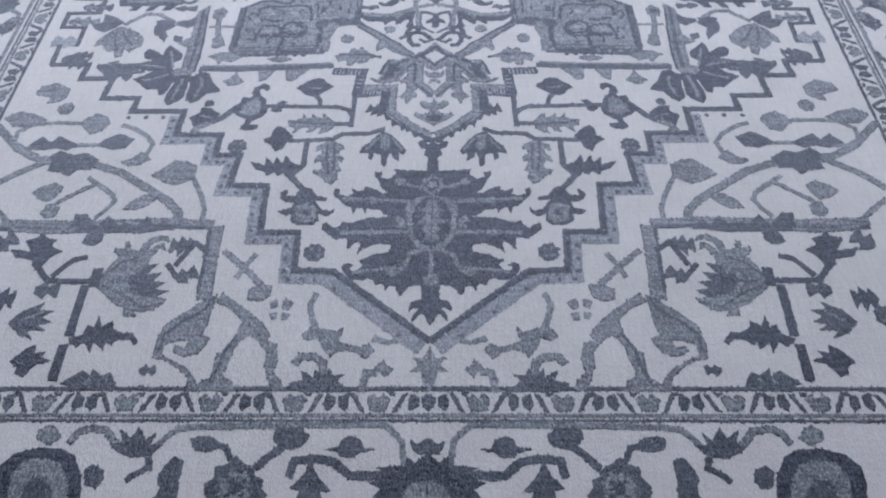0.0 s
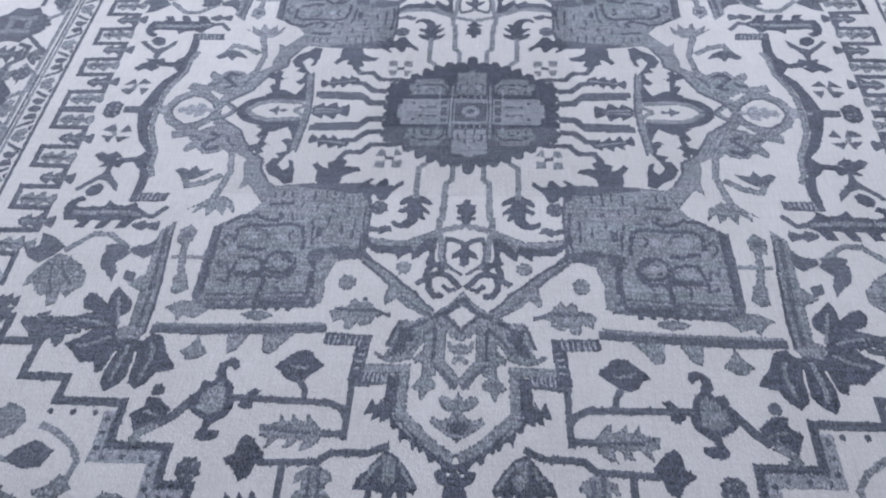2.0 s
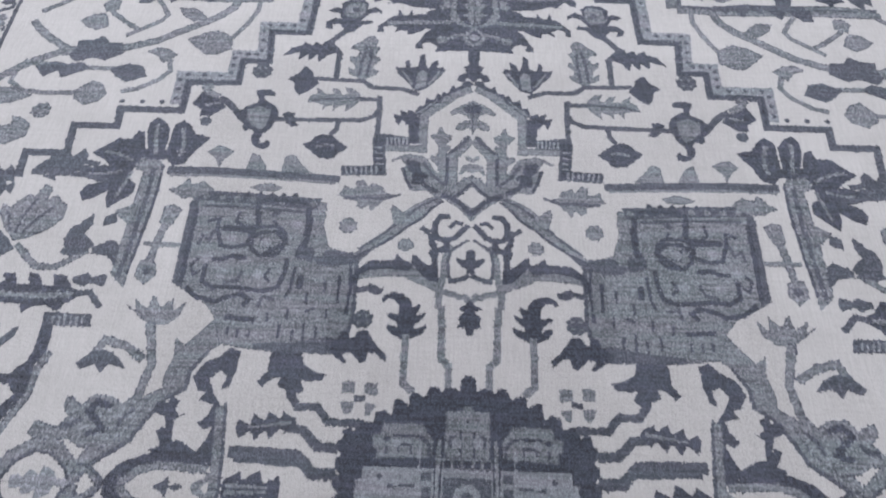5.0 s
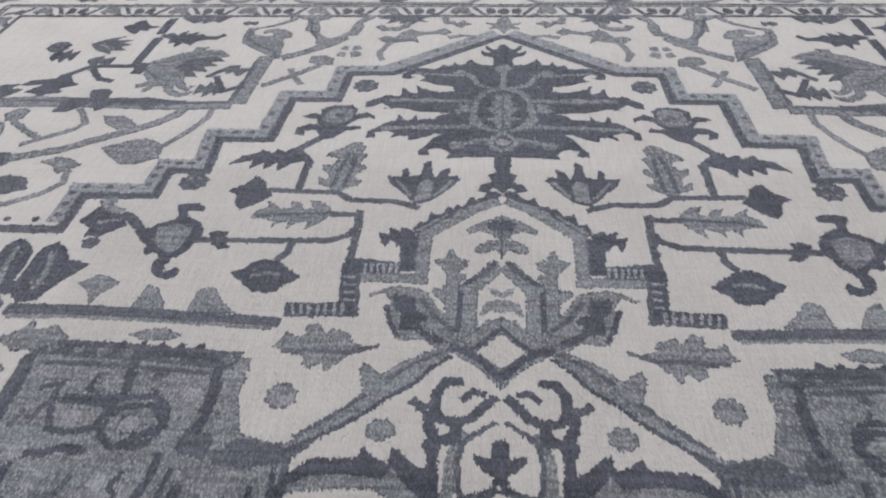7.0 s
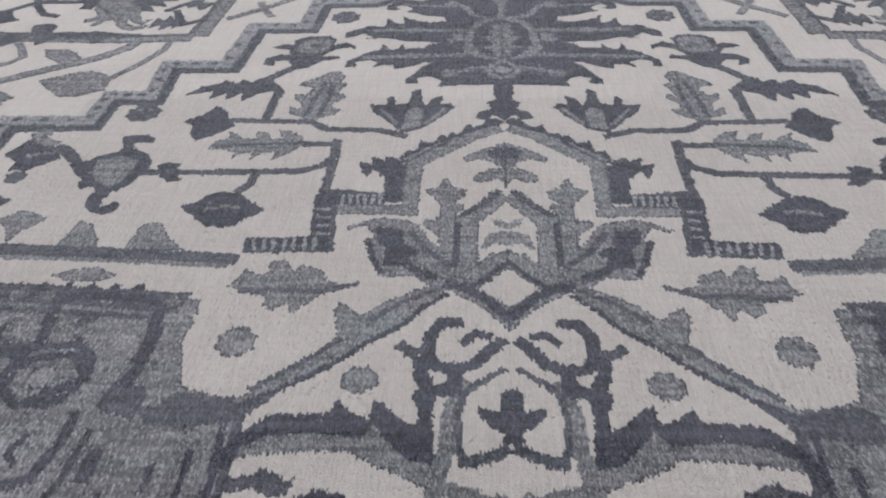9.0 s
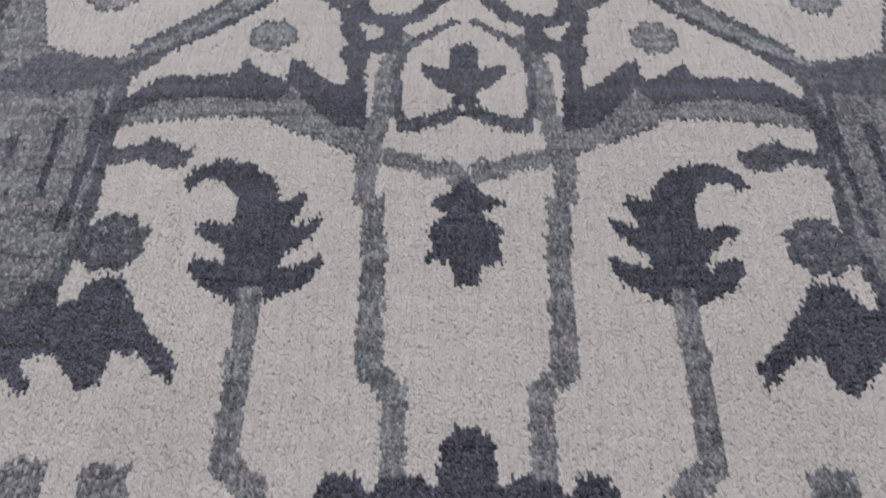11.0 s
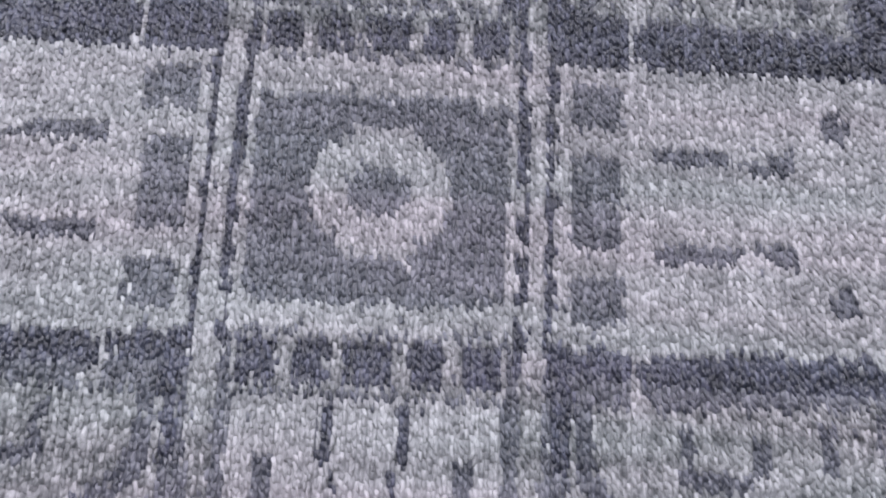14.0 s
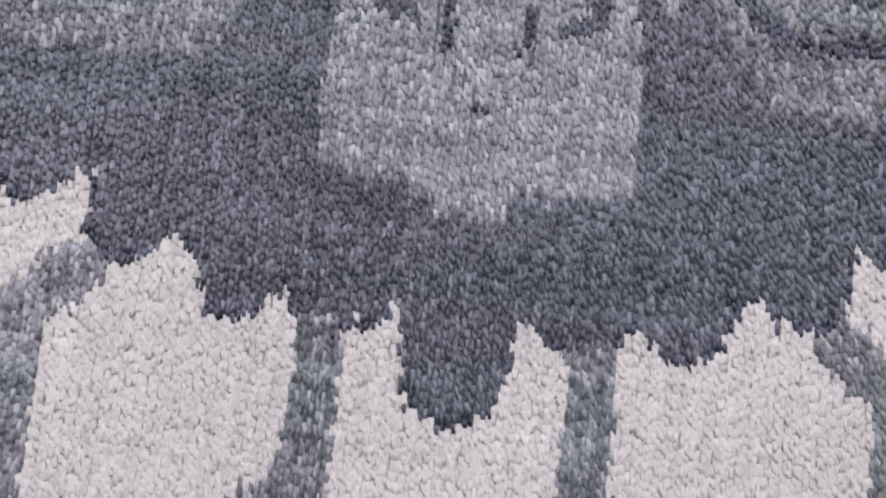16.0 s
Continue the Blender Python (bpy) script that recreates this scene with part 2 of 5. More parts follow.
# ---- rug: body ----


def slab(name, hx, hy, z0, z1, mat, parent, label):
    bm = bmesh.new()
    bmesh.ops.create_cube(bm, size=1)
    for v in bm.verts:
        v.co = Vector((v.co.x * 2 * hx / 100, v.co.y * 2 * hy / 100, z0 if v.co.z < 0 else z1))
    bmesh.ops.bevel(bm, geom=bm.edges[:], offset=0.003, segments=2, affect="EDGES")
    mesh = bpy.data.meshes.new(name)
    bm.to_mesh(mesh)
    bm.free()
    mesh.materials.append(mat)
    return tagged(link_part(name, mesh, parent), label)


slab("backing", HALF_X - 0.5, HALF_Y - 0.5, FLOOR, FLOOR + 0.004, JUTE, rug, "jute backing")
slab("ground", HALF_X, HALF_Y, FLOOR + 0.004, -0.0009, CREAM, rug, "cream cut pile")

# ---- rug: frame lines, guard stripe and border ----
FIELD_X, FIELD_Y = 89.0, 126.6


def ruled(name, mat, x, y, width):
    """A line round the rug at x and y from its middle."""
    stroke(name, mat, width, (-x, y, x, y), BOTH_ENDS)
    stroke(name, mat, width, (x, -y, x, y), BOTH_SIDES)


for off, width, mat in ((0.1, 0.7, SLATE), (4.5, 0.6, GREY), (5.3, 0.4, SLATE), (33.0, 0.7, SLATE)):
    ruled("frame_line", mat, FIELD_X + off, FIELD_Y + off, width)
stroke("border_vine", GREY, 0.9, (FIELD_X + 6.6, -FIELD_Y, FIELD_X + 6.6, FIELD_Y), BOTH_SIDES)


def guard_flower(x, y, upright, kind):
    """One unit of the guard stripe: a two-winged flower or a slanting leaf."""
    def put(u, v):
        return (x + u, y + v) if upright else (x + v, y + u)
    if kind == 0:
        for s in (1, -1):
            ornament("guard_flower", SLATE, [put(s * u, v) for u, v in ((0.2, -0.9), (1.6, -1.6), (2.0, 0.4), (1.4, 1.4), (0.3, 0.6))])
    elif kind == 1:
        ornament("guard_flower", GREY, [put(u, v) for u, v in ((-1.9, -0.6), (-1.2, 1.3), (0, 1.5), (1.2, 1.3), (1.9, -0.6), (0.8, -1.5), (0, -0.7), (-0.8, -1.5))])
    else:
        s = 1 if kind == 2 else -1
        ornament("guard_leaf", SLATE, [put(s * u, v) for u, v in ((-1.2, -1.5), (0.4, 1.4), (1.2, 1.6), (-0.3, -1.4))])
        ornament("guard_leaf", SLATE, [put(s * u + 1.2, v) for u, v in ((-0.6, -1.7), (0.8, -1.7), (0.3, -1.1), (-0.3, -1.1))])


for k in range(14):
    guard_flower(1.2 + k * 6.5, FIELD_Y + 2.4, True, k % 2)
    guard_flower(4.4 + k * 6.5, FIELD_Y + 2.4, True, 2 + k % 2)
for k in range(20):
    guard_flower(FIELD_X + 2.4, 1.2 + k * 6.5, False, k % 2)
    guard_flower(FIELD_X + 2.4, 4.4 + k * 6.5, False, 2 + k % 2)


def border_group(cx, cy, upright, sort):
    """Large flowers of the main border, seen from the field's side."""
    def put(*flat):
        return [w for u, v in pairs(flat) for w in ((cx + u, cy + v) if upright else (cx + v, cy + u))]
    if sort == 0:
        fan("border_palmette", NAVY, *put(0, 14, 0, 0.5), 15, 7)
        leaf("border_palmette", NAVY, *put(0, 9, 11, 5), 3.4, 3)
        leaf("border_palmette", NAVY, *put(0, 9, -11, 5), 3.4, 3)
        fan("border_heart", GREY, *put(0, 13, 0, 5), 7, 3)
        stroke("border_stem", SLATE, 1.1, put(3, 5, 3.4, 1.5, 7, -1.5, 9, -2))
        stroke("border_stem", SLATE, 1.1, put(-3, 5, -3.4, 1.5, -7, -1.5, -9, -2))
        fan("border_bud", SLATE, *put(0, 2, 0, -1.2), 3.6, 3)
    elif sort == 1:
        rosette("border_rosette", SLATE, *put(0, 8), 6.5)
        rosette("border_rosette", GREY, *put(0, 8), 3.2)
        rosette("border_rosette", NAVY, *put(0, 8), 1.5)
        fan("border_rosette", SLATE, *put(0, 4, 0, 0.2), 5, 3)
        stroke("border_stem", GREY, 1.0, put(2, 2, 4, -1, 7, -1))
        rosette("border_bud", GREY, *put(7, -0.6), 2.0)
        stroke("border_stem", SLATE, 1.0, put(-4, 4, -8, 0, -10, -2))
        fan("border_bud", SLATE, *put(-11, 1.5, -11, -2.2), 7.0, 4)
    elif sort == 2:
        ornament("border_medallion", NAVY, pairs(put(-9, 14, -9, 4, -5, 0.5, 5, 0.5, 9, 4, 9, 14)))
        ornament("border_medallion", GREY, pairs(put(-6.5, 14, -6, 6, -3, 3, 3, 3, 6, 6, 6.5, 14)))
        rosette("border_medallion", SLATE, *put(0, 9), 3.4)
        fan("border_medallion", GREY, *put(0, 1.5, 0, -2.2), 6, 3)
        leaf("border_medallion", GREY, *put(9, 3, 13, 6), 4, 2)
        leaf("border_medallion", GREY, *put(-9, 3, -13, 6), 4, 2)
        stroke("border_stem", GREY, 1.0, put(3, 1, 6, -3, 10, -3, 14, 1))
        stroke("border_stem", GREY, 1.0, put(-3, 1, -6, -3, -10, -3, -14, 1))
    else:
        stroke("border_stem", SLATE, 1.1, put(-7, 5, -2, 5, 0, 2.4, 4, 2.2, 5, 5))
        leaf("border_leaf", SLATE, *put(1.5, 12, 1.5, 3), 5, 4)
        rosette("border_bud", SLATE, *put(-5, 0.6), 2.1)
        leaf("border_bud", SLATE, *put(-8.5, 0.6, -2, 0.6), 1.0, 1)


for cx, sort in ((76.0, 3), (90.0, 1)):
    border_group(cx, FIELD_Y + 9.0, True, sort)
for cy, sort in ((0.0, 2), (16.0, 3), (28.0, 1), (42.0, 3), (56.0, 0), (74.0, 3), (86.0, 1), (100.0, 3), (114.0, 2)):
    border_group(FIELD_X + 9.0, cy, False, sort)

# ---- rug: stepped outline of the field ----
STEPS = (0, 118.3, 17.0, 104.6, 23.8, 104.4, 24.2, 96.1, 31.0, 96.1, 31.5, 84.9, 38.6, 84.8, 37.9, 77.0, 42.7, 77.0, 42.7, 71.4,
         51.7, 71.4, 51.5, 64.6, 62.3, 64.6, 62.0, 60.6, 69.5, 60.6, 69.0, 54.4, 76.0, 54.4, 75.6, 49.8, 83.8, 49.8)


def shifted(flat, dx, dy):
    return [w for x, y in pairs(flat) for w in (x + dx, y + dy)]


stroke("step_band", LIGHT, 2.4, shifted(STEPS[:24], 1.3, 1.4))
stroke("step_line", SLATE, 1.3, STEPS)
stroke("step_line", NAVY, 0.45, shifted(STEPS[:24], 0.1, 0.2))
for (xa, ya), (xb, yb) in zip(pairs(STEPS[:24]), pairs(STEPS[2:26])):
    for k in range(3):
        u = (k + 0.6) / 3
        rosette("band_dot", SLATE, xa + (xb - xa) * u + 1.7, ya + (yb - ya) * u + 1.8, 0.45)

# key meander down the long sides
KEY = [83.8, 49.8, 84.0, 43.0, 80.1, 43.1, 80.2, 37.0, 85.4, 36.8, 85.5, 31.8]
for k in range(4):
    KEY += [78.2, 31.6 - 10.6 * k + 0.2 * k, 78.2, 26.4 - 10.5 * k, 85.4, 26.2 - 10.5 * k, 85.4, 21.2 - 10.5 * k]
stroke("key_line", SLATE, 1.1, KEY[:38])
stroke("key_line", NAVY, 0.35, shifted(KEY[:38], 0.25, 0.2))
for k in range(7):
    leaf("key_leaf", SLATE if k % 2 else GREY, 84.6 - 1.8 * (k % 2), 3 + 5.3 * k, 77.4 - 1.8 * (k % 2), 3.2 + 5.3 * k, 3.0, 3)

# ---- rug: central medallion ----
CREST = (0, 16.9, 0.6, 16.8, 1, 16.3, 1.2, 15, 1.3, 14.5, 1.5, 14.7, 2, 15, 2.7, 15.1, 3.4, 15, 3.6, 14.5, 3.8, 14.3, 4.2, 14.9, 4.8, 15.1, 5.4, 15,
         5.7, 14.4, 5.9, 13.8, 6.3, 13.4, 6.6, 13.8, 7.1, 14.1, 7.8, 14.1, 8.2, 13.6, 8.2, 12.8, 8.3, 12.2, 8.7, 12.6, 9.4, 13, 10.2, 13, 10.4, 12.4,
         10.5, 11.2, 10.6, 10.8, 11, 11, 11.6, 11.3, 12.4, 11.3, 12.9, 11, 13, 10.1, 13.1, 9.6, 13.8, 9.8, 14.6, 9.9, 15.3, 9.6, 15.5, 8.4)
RIM = ((17.0, 0.0), (17.0, 7.6), (15.6, 8.4))


def scalloped(points, pitch, depth):
    out = []
    for (xa, ya), (xb, yb) in zip(points, points[1:]):
        long = math.hypot(xb - xa, yb - ya)
        n = max(1, round(long / pitch))
        nx, ny = (yb - ya) / long, -(xb - xa) / long
        for k in range(n):
            for f, h in ((0.02, 0.0), (0.22, 0.9), (0.5, 1.1), (0.78, 0.9), (0.98, 0.0)):
                u = (k + f) / n
                out.append((xa + (xb - xa) * u + nx * h * depth, ya + (yb - ya) * u + ny * h * depth))
    return out


quarter = scalloped(RIM, 2.5, 0.7) + pairs(CREST)[::-1]
ring = quarter + [(-x, y) for x, y in quarter[::-1]] + [(-x, -y) for x, y in quarter] + [(x, -y) for x, y in quarter[::-1]]
medallion = ornament("medallion", NAVY, ring, ((1, 1),), grain=0.3, wobble=0.06)[0]
HOST[0] = medallion
# the nap's sheen on the south side, put in as a paler pile
ornament("medallion_sheen", STEEL, [(x * 0.985, y * 0.985) for x, y in ring if y < -4.4], ((1, 1),), grain=0.3, wobble=0.12)


def panel(mat, flat, mirrors=None):
    return ornament("medallion_panel", mat, pairs(flat), mirrors, grain=0.3, wobble=0.07)


panel(GREY, (-3.2, 5.0, -3.2, 11.6, -1.2, 11.7, -1.0, 12.3, 0.6, 12.4, 0.8, 11.7, 3.1, 11.6, 3.1, 5.0), ((1, 1),))
# paler than its north twin: sheen of the pile put into the colour
panel(LIGHT, (-3.3, -5.0, -3.3, -8.2, -3.4, -8.3, -3.4, -11.6, -1.2, -11.8, -1.0, -12.5, 0.7, -12.5, 0.9, -11.8, 3.4, -11.6, 3.4, -8.3, 3.2, -8.2, 3.2, -5.0), ((1, 1),))
panel(GREY, (4.6, 5.0, 4.6, 7.4, 5.5, 8.6, 6.1, 9.7, 11.7, 9.6, 11.9, 8.2, 13.1, 8.0, 12.9, 6.2, 12.3, 6.0, 12.4, 4.7))
# the middle row is pale grey to stand in for the silky sheen
panel(LIGHT, (4.4, -3.7, 4.4, 3.6, 13.8, 3.6, 14.0, 2.0, 14.8, 1.8, 14.8, -1.8, 14.0, -2.0, 13.8, -3.7), BOTH_SIDES)
panel(LIGHT, (-3.5, -3.6, -3.5, 3.6, 3.5, 3.6, 3.5, -3.6), ((1, 1),))
stroke("medallion_bar", LIGHT, 0.4, (-3.4, 3.2, 3.4, 3.2), BOTH_ENDS)
panel(STEEL, (-3.2, -2.8, -3.2, 2.5, 3.2, 2.5, 3.2, -2.8), ((1, 1),))
stroke("medallion_bar", LIGHT, 0.45, (4.0, -4.2, 3.9, 4.2))
stroke("medallion_bar", GREY, 0.6, (3.9, 4.2, 3.8, 7.6))
stroke("medallion_bar", LIGHT, 0.4, (6.5, -3.4, 6.5, 6.2))
for y in (0.7, 2.6):
    panel(STEEL, (4.8, y - 0.7, 4.8, y + 0.5, 6.1, y + 0.5, 6.1, y - 0.7))
stroke("medallion_bar", SLATE, 0.5, (5.2, 5.0, 5.2, 6.8, 6.6, 8.0))
stroke("medallion_bar", NAVY, 0.5, (4.6, 4.6, 4.6, 6.6))
panel(GREY, (-3.4, 3.5, -3.4, 5.1, 3.4, 5.1, 3.4, 3.5), BOTH_ENDS)
for x in (-2.6, -1.3, 0.1, 1.4, 2.7):
    stroke("medallion_bar", NAVY, 0.95, (x - 0.45, 4.25, x + 0.45, 4.25), BOTH_ENDS)
stroke("medallion_bar", NAVY, 0.65, (6.4, 4.2, 13.4, 4.2))
stroke("medallion_bar", LIGHT, 0.5, (7.0, 3.1, 13.4, 3.2))
stroke("medallion_bar", SLATE, 0.5, (6.9, 1.3, 10.5, 1.2))
stroke("medallion_bar", LIGHT, 0.5, (6.9, 0.3, 13.8, 0.3))
stroke("medallion_bar", NAVY, 0.4, (0.9, 5.2, 0.9, 8.8))
stroke("medallion_bar", NAVY, 0.4, (-1.0, 5.2, -1.0, 8.8, 0.0, 10.2))
stroke("medallion_bar", SLATE, 0.4, (2.3, 6.4, 2.3, 8.0, 1.5, 8.2))
stroke("medallion_bar", SLATE, 0.4, (-2.3, 6.4, -2.3, 8.0))
stroke("medallion_bar", NAVY, 0.35, (6.2, 7.6, 7.2, 7.9, 10.2, 7.9))
stroke("medallion_bar", SLATE, 0.4, (7.6, 5.4, 7.6, 6.6, 9.4, 6.7, 9.4, 5.6))
stroke("medallion_bar", SLATE, 0.4, (11.0, 5.2, 11.0, 6.4))
rosette("medallion_spot", NAVY, 11.0, 7.4, 0.45)
rosette("medallion_spot", LIGHT, 9.6, 7.0, 0.6)
rosette("medallion_spot", LIGHT, 9.4, 2.0, 0.8)
rosette("medallion_spot", SLATE, 11.6, 2.3, 0.4)
panel(LIGHT, (0, 1.75, 1.0, 1.4, 1.8, 0.5, 1.8, 0, 0.75, 0, 0.7, 0.4, 0, 0.75))
for x, y in ((0.45, 1.35), (1.3, 0.75), (1.45, 0.15)):
    rosette("medallion_heart", LIGHT, x, y, 0.38, ((1, 1), (-1, 1), (1, -1), (-1, -1)))
panel(LIGHT, (-2.2, -7.7, -2.2, -6.7, -0.8, -6.6, -0.8, -7.6), BOTH_ENDS)
panel(LIGHT, (0.7, -7.7, 0.7, -6.6, 2.1, -6.5, 2.1, -7.7), BOTH_ENDS)

HOST[0] = rug

# ---- rug: twigs, flowers and leaves of one quarter, mirrored into four ----
# end palmette on the long axis
patch("palmette_lobe", NAVY, (0, 87.6, 7.8, 87.2, 9.3, 85.8, 10.1, 84.1, 11, 82.5, 11, 81.5, 9.7, 81.6, 10, 82.8, 8.5, 83.4, 6.9, 82.1, 7.4, 80.8, 4.8, 81.2, 0, 81.2))
patch("palmette_lobe", NAVY, (0, 94.3, 7.5, 92.3, 9.9, 91.3, 12, 90.4, 12.2, 91.8, 12.9, 90.4, 13.9, 90.3, 14.6, 91.9, 14.9, 90.2, 16, 89.9, 17.2, 88.5, 18.5, 87.1, 18.4, 85.6, 17.4, 85.9, 17.5, 87.1, 16, 87.6, 14.7, 86.9, 15.3, 85.6, 14, 86.3, 12.9, 86.3, 12.7, 85.1, 11, 85.8, 9.4, 86.9, 0, 86.9))
patch("palmette_lobe", NAVY, (0, 101.3, 7.1, 100.8, 10.6, 100, 12.2, 99.6, 13, 100.9, 12.7, 99, 12.8, 98, 13.8, 98.5, 14.9, 99.9, 15, 98.1, 15.2, 97.2, 17.4, 97.5, 18.5, 96.5, 20, 95.3, 19.7, 94, 18.7, 94.3, 17.6, 95.2, 16.7, 94.5, 16.1, 93.7, 17, 93.5, 14.7, 93.9, 13.1, 93.4, 11.6, 92.7, 7.5, 92.5, 0, 92.7))
patch("palmette_lobe", NAVY, (0, 108.6, 1.5, 107.4, 3.7, 107.6, 4.6, 108.6, 5.1, 109.6, 5.8, 108.6, 5.8, 107.8, 7, 107.4, 7.7, 108.6, 8, 107.7, 8.5, 107.2, 9.6, 107.5, 9.8, 106.4, 10.8, 105.9, 12, 106.4, 13.7, 106.3, 14.7, 105.3, 15.5, 104.2, 15.3, 103, 14.5, 102.8, 13.5, 103.3, 14.4, 103.8, 13.6, 104.6, 12.6, 104.3, 11.9, 103.1, 12.8, 102.2, 11.2, 101.8, 10.1, 100.9, 7.1, 100.5, 0, 100.5))
patch("palmette_crown", NAVY, (0, 115.2, 0.6, 114.5, 0.8, 113.5, 1.6, 113.1, 2.2, 113.7, 3, 114.7, 2.9, 113.5, 2.2, 112.6, 1.8, 112, 2.7, 111.9, 3.5, 112.6, 3.6, 111.7, 3.2, 110.8, 2.3, 110.5, 1.6, 110.3, 1.4, 108.9, 1.7, 107.6, 0, 107))
patch("palmette_gap", CREAM, (7.2, 98.9, 9.4, 98.5, 11.4, 99.3, 12.5, 100.7, 12.8, 101.5, 10.6, 100.7, 7.3, 100.4))
patch("palmette_gap", CREAM, (9.3, 90.9, 11.6, 90.7, 12.5, 92.2, 14.8, 92.4, 16.3, 93.5, 14.2, 93.4, 11.6, 92.7, 8.9, 92.7))
patch("palmette_foot", NAVY, (0, 81.7, 1.1, 81.1, 0.9, 77.8, 1.8, 77.1, 1.4, 75.6, 2.5, 75, 3.1, 73.7, 1.9, 73.3, 1, 74.3, 0, 73))
patch("palmette_heart", GREY, (0, 87.3, 2.2, 87.8, 4.3, 88.6, 4.9, 90.5, 4.5, 95, 4, 97.5, 2.6, 99.3, 1.3, 100, 0, 100.8))
patch("palmette_shield", NAVY, (0, 87.8, 1.4, 88.2, 2.8, 89.8, 3.6, 91.8, 3.5, 95.5, 2.4, 98, 0.9, 99, 0, 99.4))
patch("palmette_leaf", GREY, (0, 87.9, 1, 88.7, 1.4, 90.2, 2.5, 90.9, 1.2, 91.7, 1.7, 92.9, 2.8, 93.9, 1.2, 94.3, 1.9, 95.7, 1, 96.3, 1.5, 97.5, 0, 98.3))
stroke("palmette_vein", GREY, 0.8, (0, 100, 0.1, 106))
rosette("palmette_bud", GREY, 0.2, 106.4, 1.3)
stroke("palmette_vein", GREY, 0.9, (1.3, 99.8, 3.9, 101, 4.6, 103.2, 5.7, 104.6))
rosette("palmette_bud", GREY, 6.7, 104.6, 1.2)
stroke("palmette_vein", GREY, 0.9, (3.9, 96, 8.4, 96, 12.4, 96.1, 16.5, 96.1))
patch("palmette_bud", GREY, (12.4, 96.1, 11.3, 95.1, 9.6, 95.6, 9.5, 96.5, 11.1, 97.1))
stroke("palmette_vein", GREY, 0.9, (4.3, 88.8, 8.7, 88.6, 13, 88.4, 17, 88.2))
patch("palmette_bud", GREY, (12.6, 88.4, 11.3, 87.6, 9.8, 88.1, 10, 89.1, 11.2, 89.5))
patch("palmette_top", GREY, (0, 82.1, 1.7, 83, 2.3, 85, 1.4, 86.6, 0, 87.5))
patch("palmette_top", NAVY, (0, 83.1, 1.1, 84, 1.3, 85, 0.8, 86.1, 0, 86.7))
rosette("palmette_bud", LIGHT, 0.2, 84.8, 0.8)
stroke("palmette_vein", GREY, 0.8, (2, 85.5, 3.8, 85, 6.2, 84.1))
rosette("palmette_bud", GREY, 6.2, 84, 1.1)
patch("palmette_scale", GREY, (4.8, 92.9, 6.3, 92.3, 7, 93.4, 6, 93.9, 6.6, 95, 4.7, 95.2))
stroke("palmette_vein", GREY, 0.6, (6, 103.7, 8.7, 104.1, 11.4, 104.4, 13.6, 104.8))
rosette("rosette", SLATE, 20.7, 100.5, 1.9)
# flowering twigs inside the steps
stroke("vine", SLATE, 1, (9.8, 69.9, 12.8, 71.2, 18.2, 71.3, 20.1, 72.8, 25.5, 73, 28.9, 73.2))
stroke("vine", SLATE, 1, (16.7, 69.4, 16.5, 60.7, 16.7, 59.8))
stroke("vine", SLATE, 1.1, (25.1, 73, 25.1, 79.7, 27.3, 82.4, 24.1, 86.2, 23, 88.2))
rosette("rosette", SLATE, 38.8, 74.6, 1.9)
rosette("bud", SLATE, 46.8, 62.3, 1)
patch("flower", NAVY, (50, 66.4, 48.7, 69, 47.8, 69.2, 45.1, 67.6, 43.8, 65.5, 46.2, 63.6, 48.2, 63.6, 48.1, 65))
stroke("flower_vein", GREY, 0.5, (47.9, 65.9, 45, 66.6))
stroke("vine", GREY, 1.4, (45.6, 67.9, 47.8, 69.3, 48.3, 70.2, 47.3, 70.9))
stroke("vine", SLATE, 1.3, (45.3, 67.9, 43.3, 66.5, 41.2, 64))
patch("pod", NAVY, (42.2, 64.5, 41.2, 65, 40.3, 66, 38.3, 66.9, 38.4, 68, 39, 68.9, 39, 69.7, 37.9, 70.1, 36.6, 70.1, 35.5, 69.4, 35.5, 68.6, 36.7, 68.5, 37.3, 68.6, 37.2, 67.6, 36.1, 67, 35, 66.1, 34.3, 64.9, 34.3, 63.6, 34.8, 62.4, 35.2, 61.1, 35.8, 60.4, 36.4, 59.9, 36.8, 58.6, 36.6, 57.8, 36, 58, 35.4, 58.6, 34.7, 57.9, 35, 56.8, 35.9, 56.4, 37.3, 56.9, 38.1, 58, 38.3, 59.2, 37.9, 60.1, 38.6, 60.8, 39.6, 60.4, 40.2, 61, 40.1, 62, 41.3, 63))
patch("pod_fill", GREY, (40, 65.3, 38, 66.2, 35.7, 65.4, 35.7, 63.6, 36, 61.8, 37, 60.6, 38.5, 61.5, 39.8, 63.1))
patch("bud", NAVY, (33.2, 63.4, 33.6, 64.5, 32.6, 64.9, 31.4, 64.7, 31.5, 63.9, 30.6, 63.5, 31, 62.5, 30.4, 61.9, 31.7, 61.6, 32.6, 62.4))
stroke("vine", SLATE, 1.0, (35.1, 63.2, 33, 63.2, 29.2, 63.3, 25.1, 63.4, 19.3, 63.6, 17.6, 64.5, 16.5, 66.1))
stroke("vine", SLATE, 1.0, (23.6, 63.3, 23.7, 61.5, 24.8, 60))
patch("flower", NAVY, (29.2, 57.9, 28, 58.5, 27.4, 59.5, 26, 60.2, 24.5, 60, 23.7, 59.3, 22.7, 58.6, 21.3, 57.4, 22, 56.6, 22.9, 56, 23.5, 55.1, 24.5, 54.8, 26.1, 55, 27.5, 56.2, 28.5, 57.1))
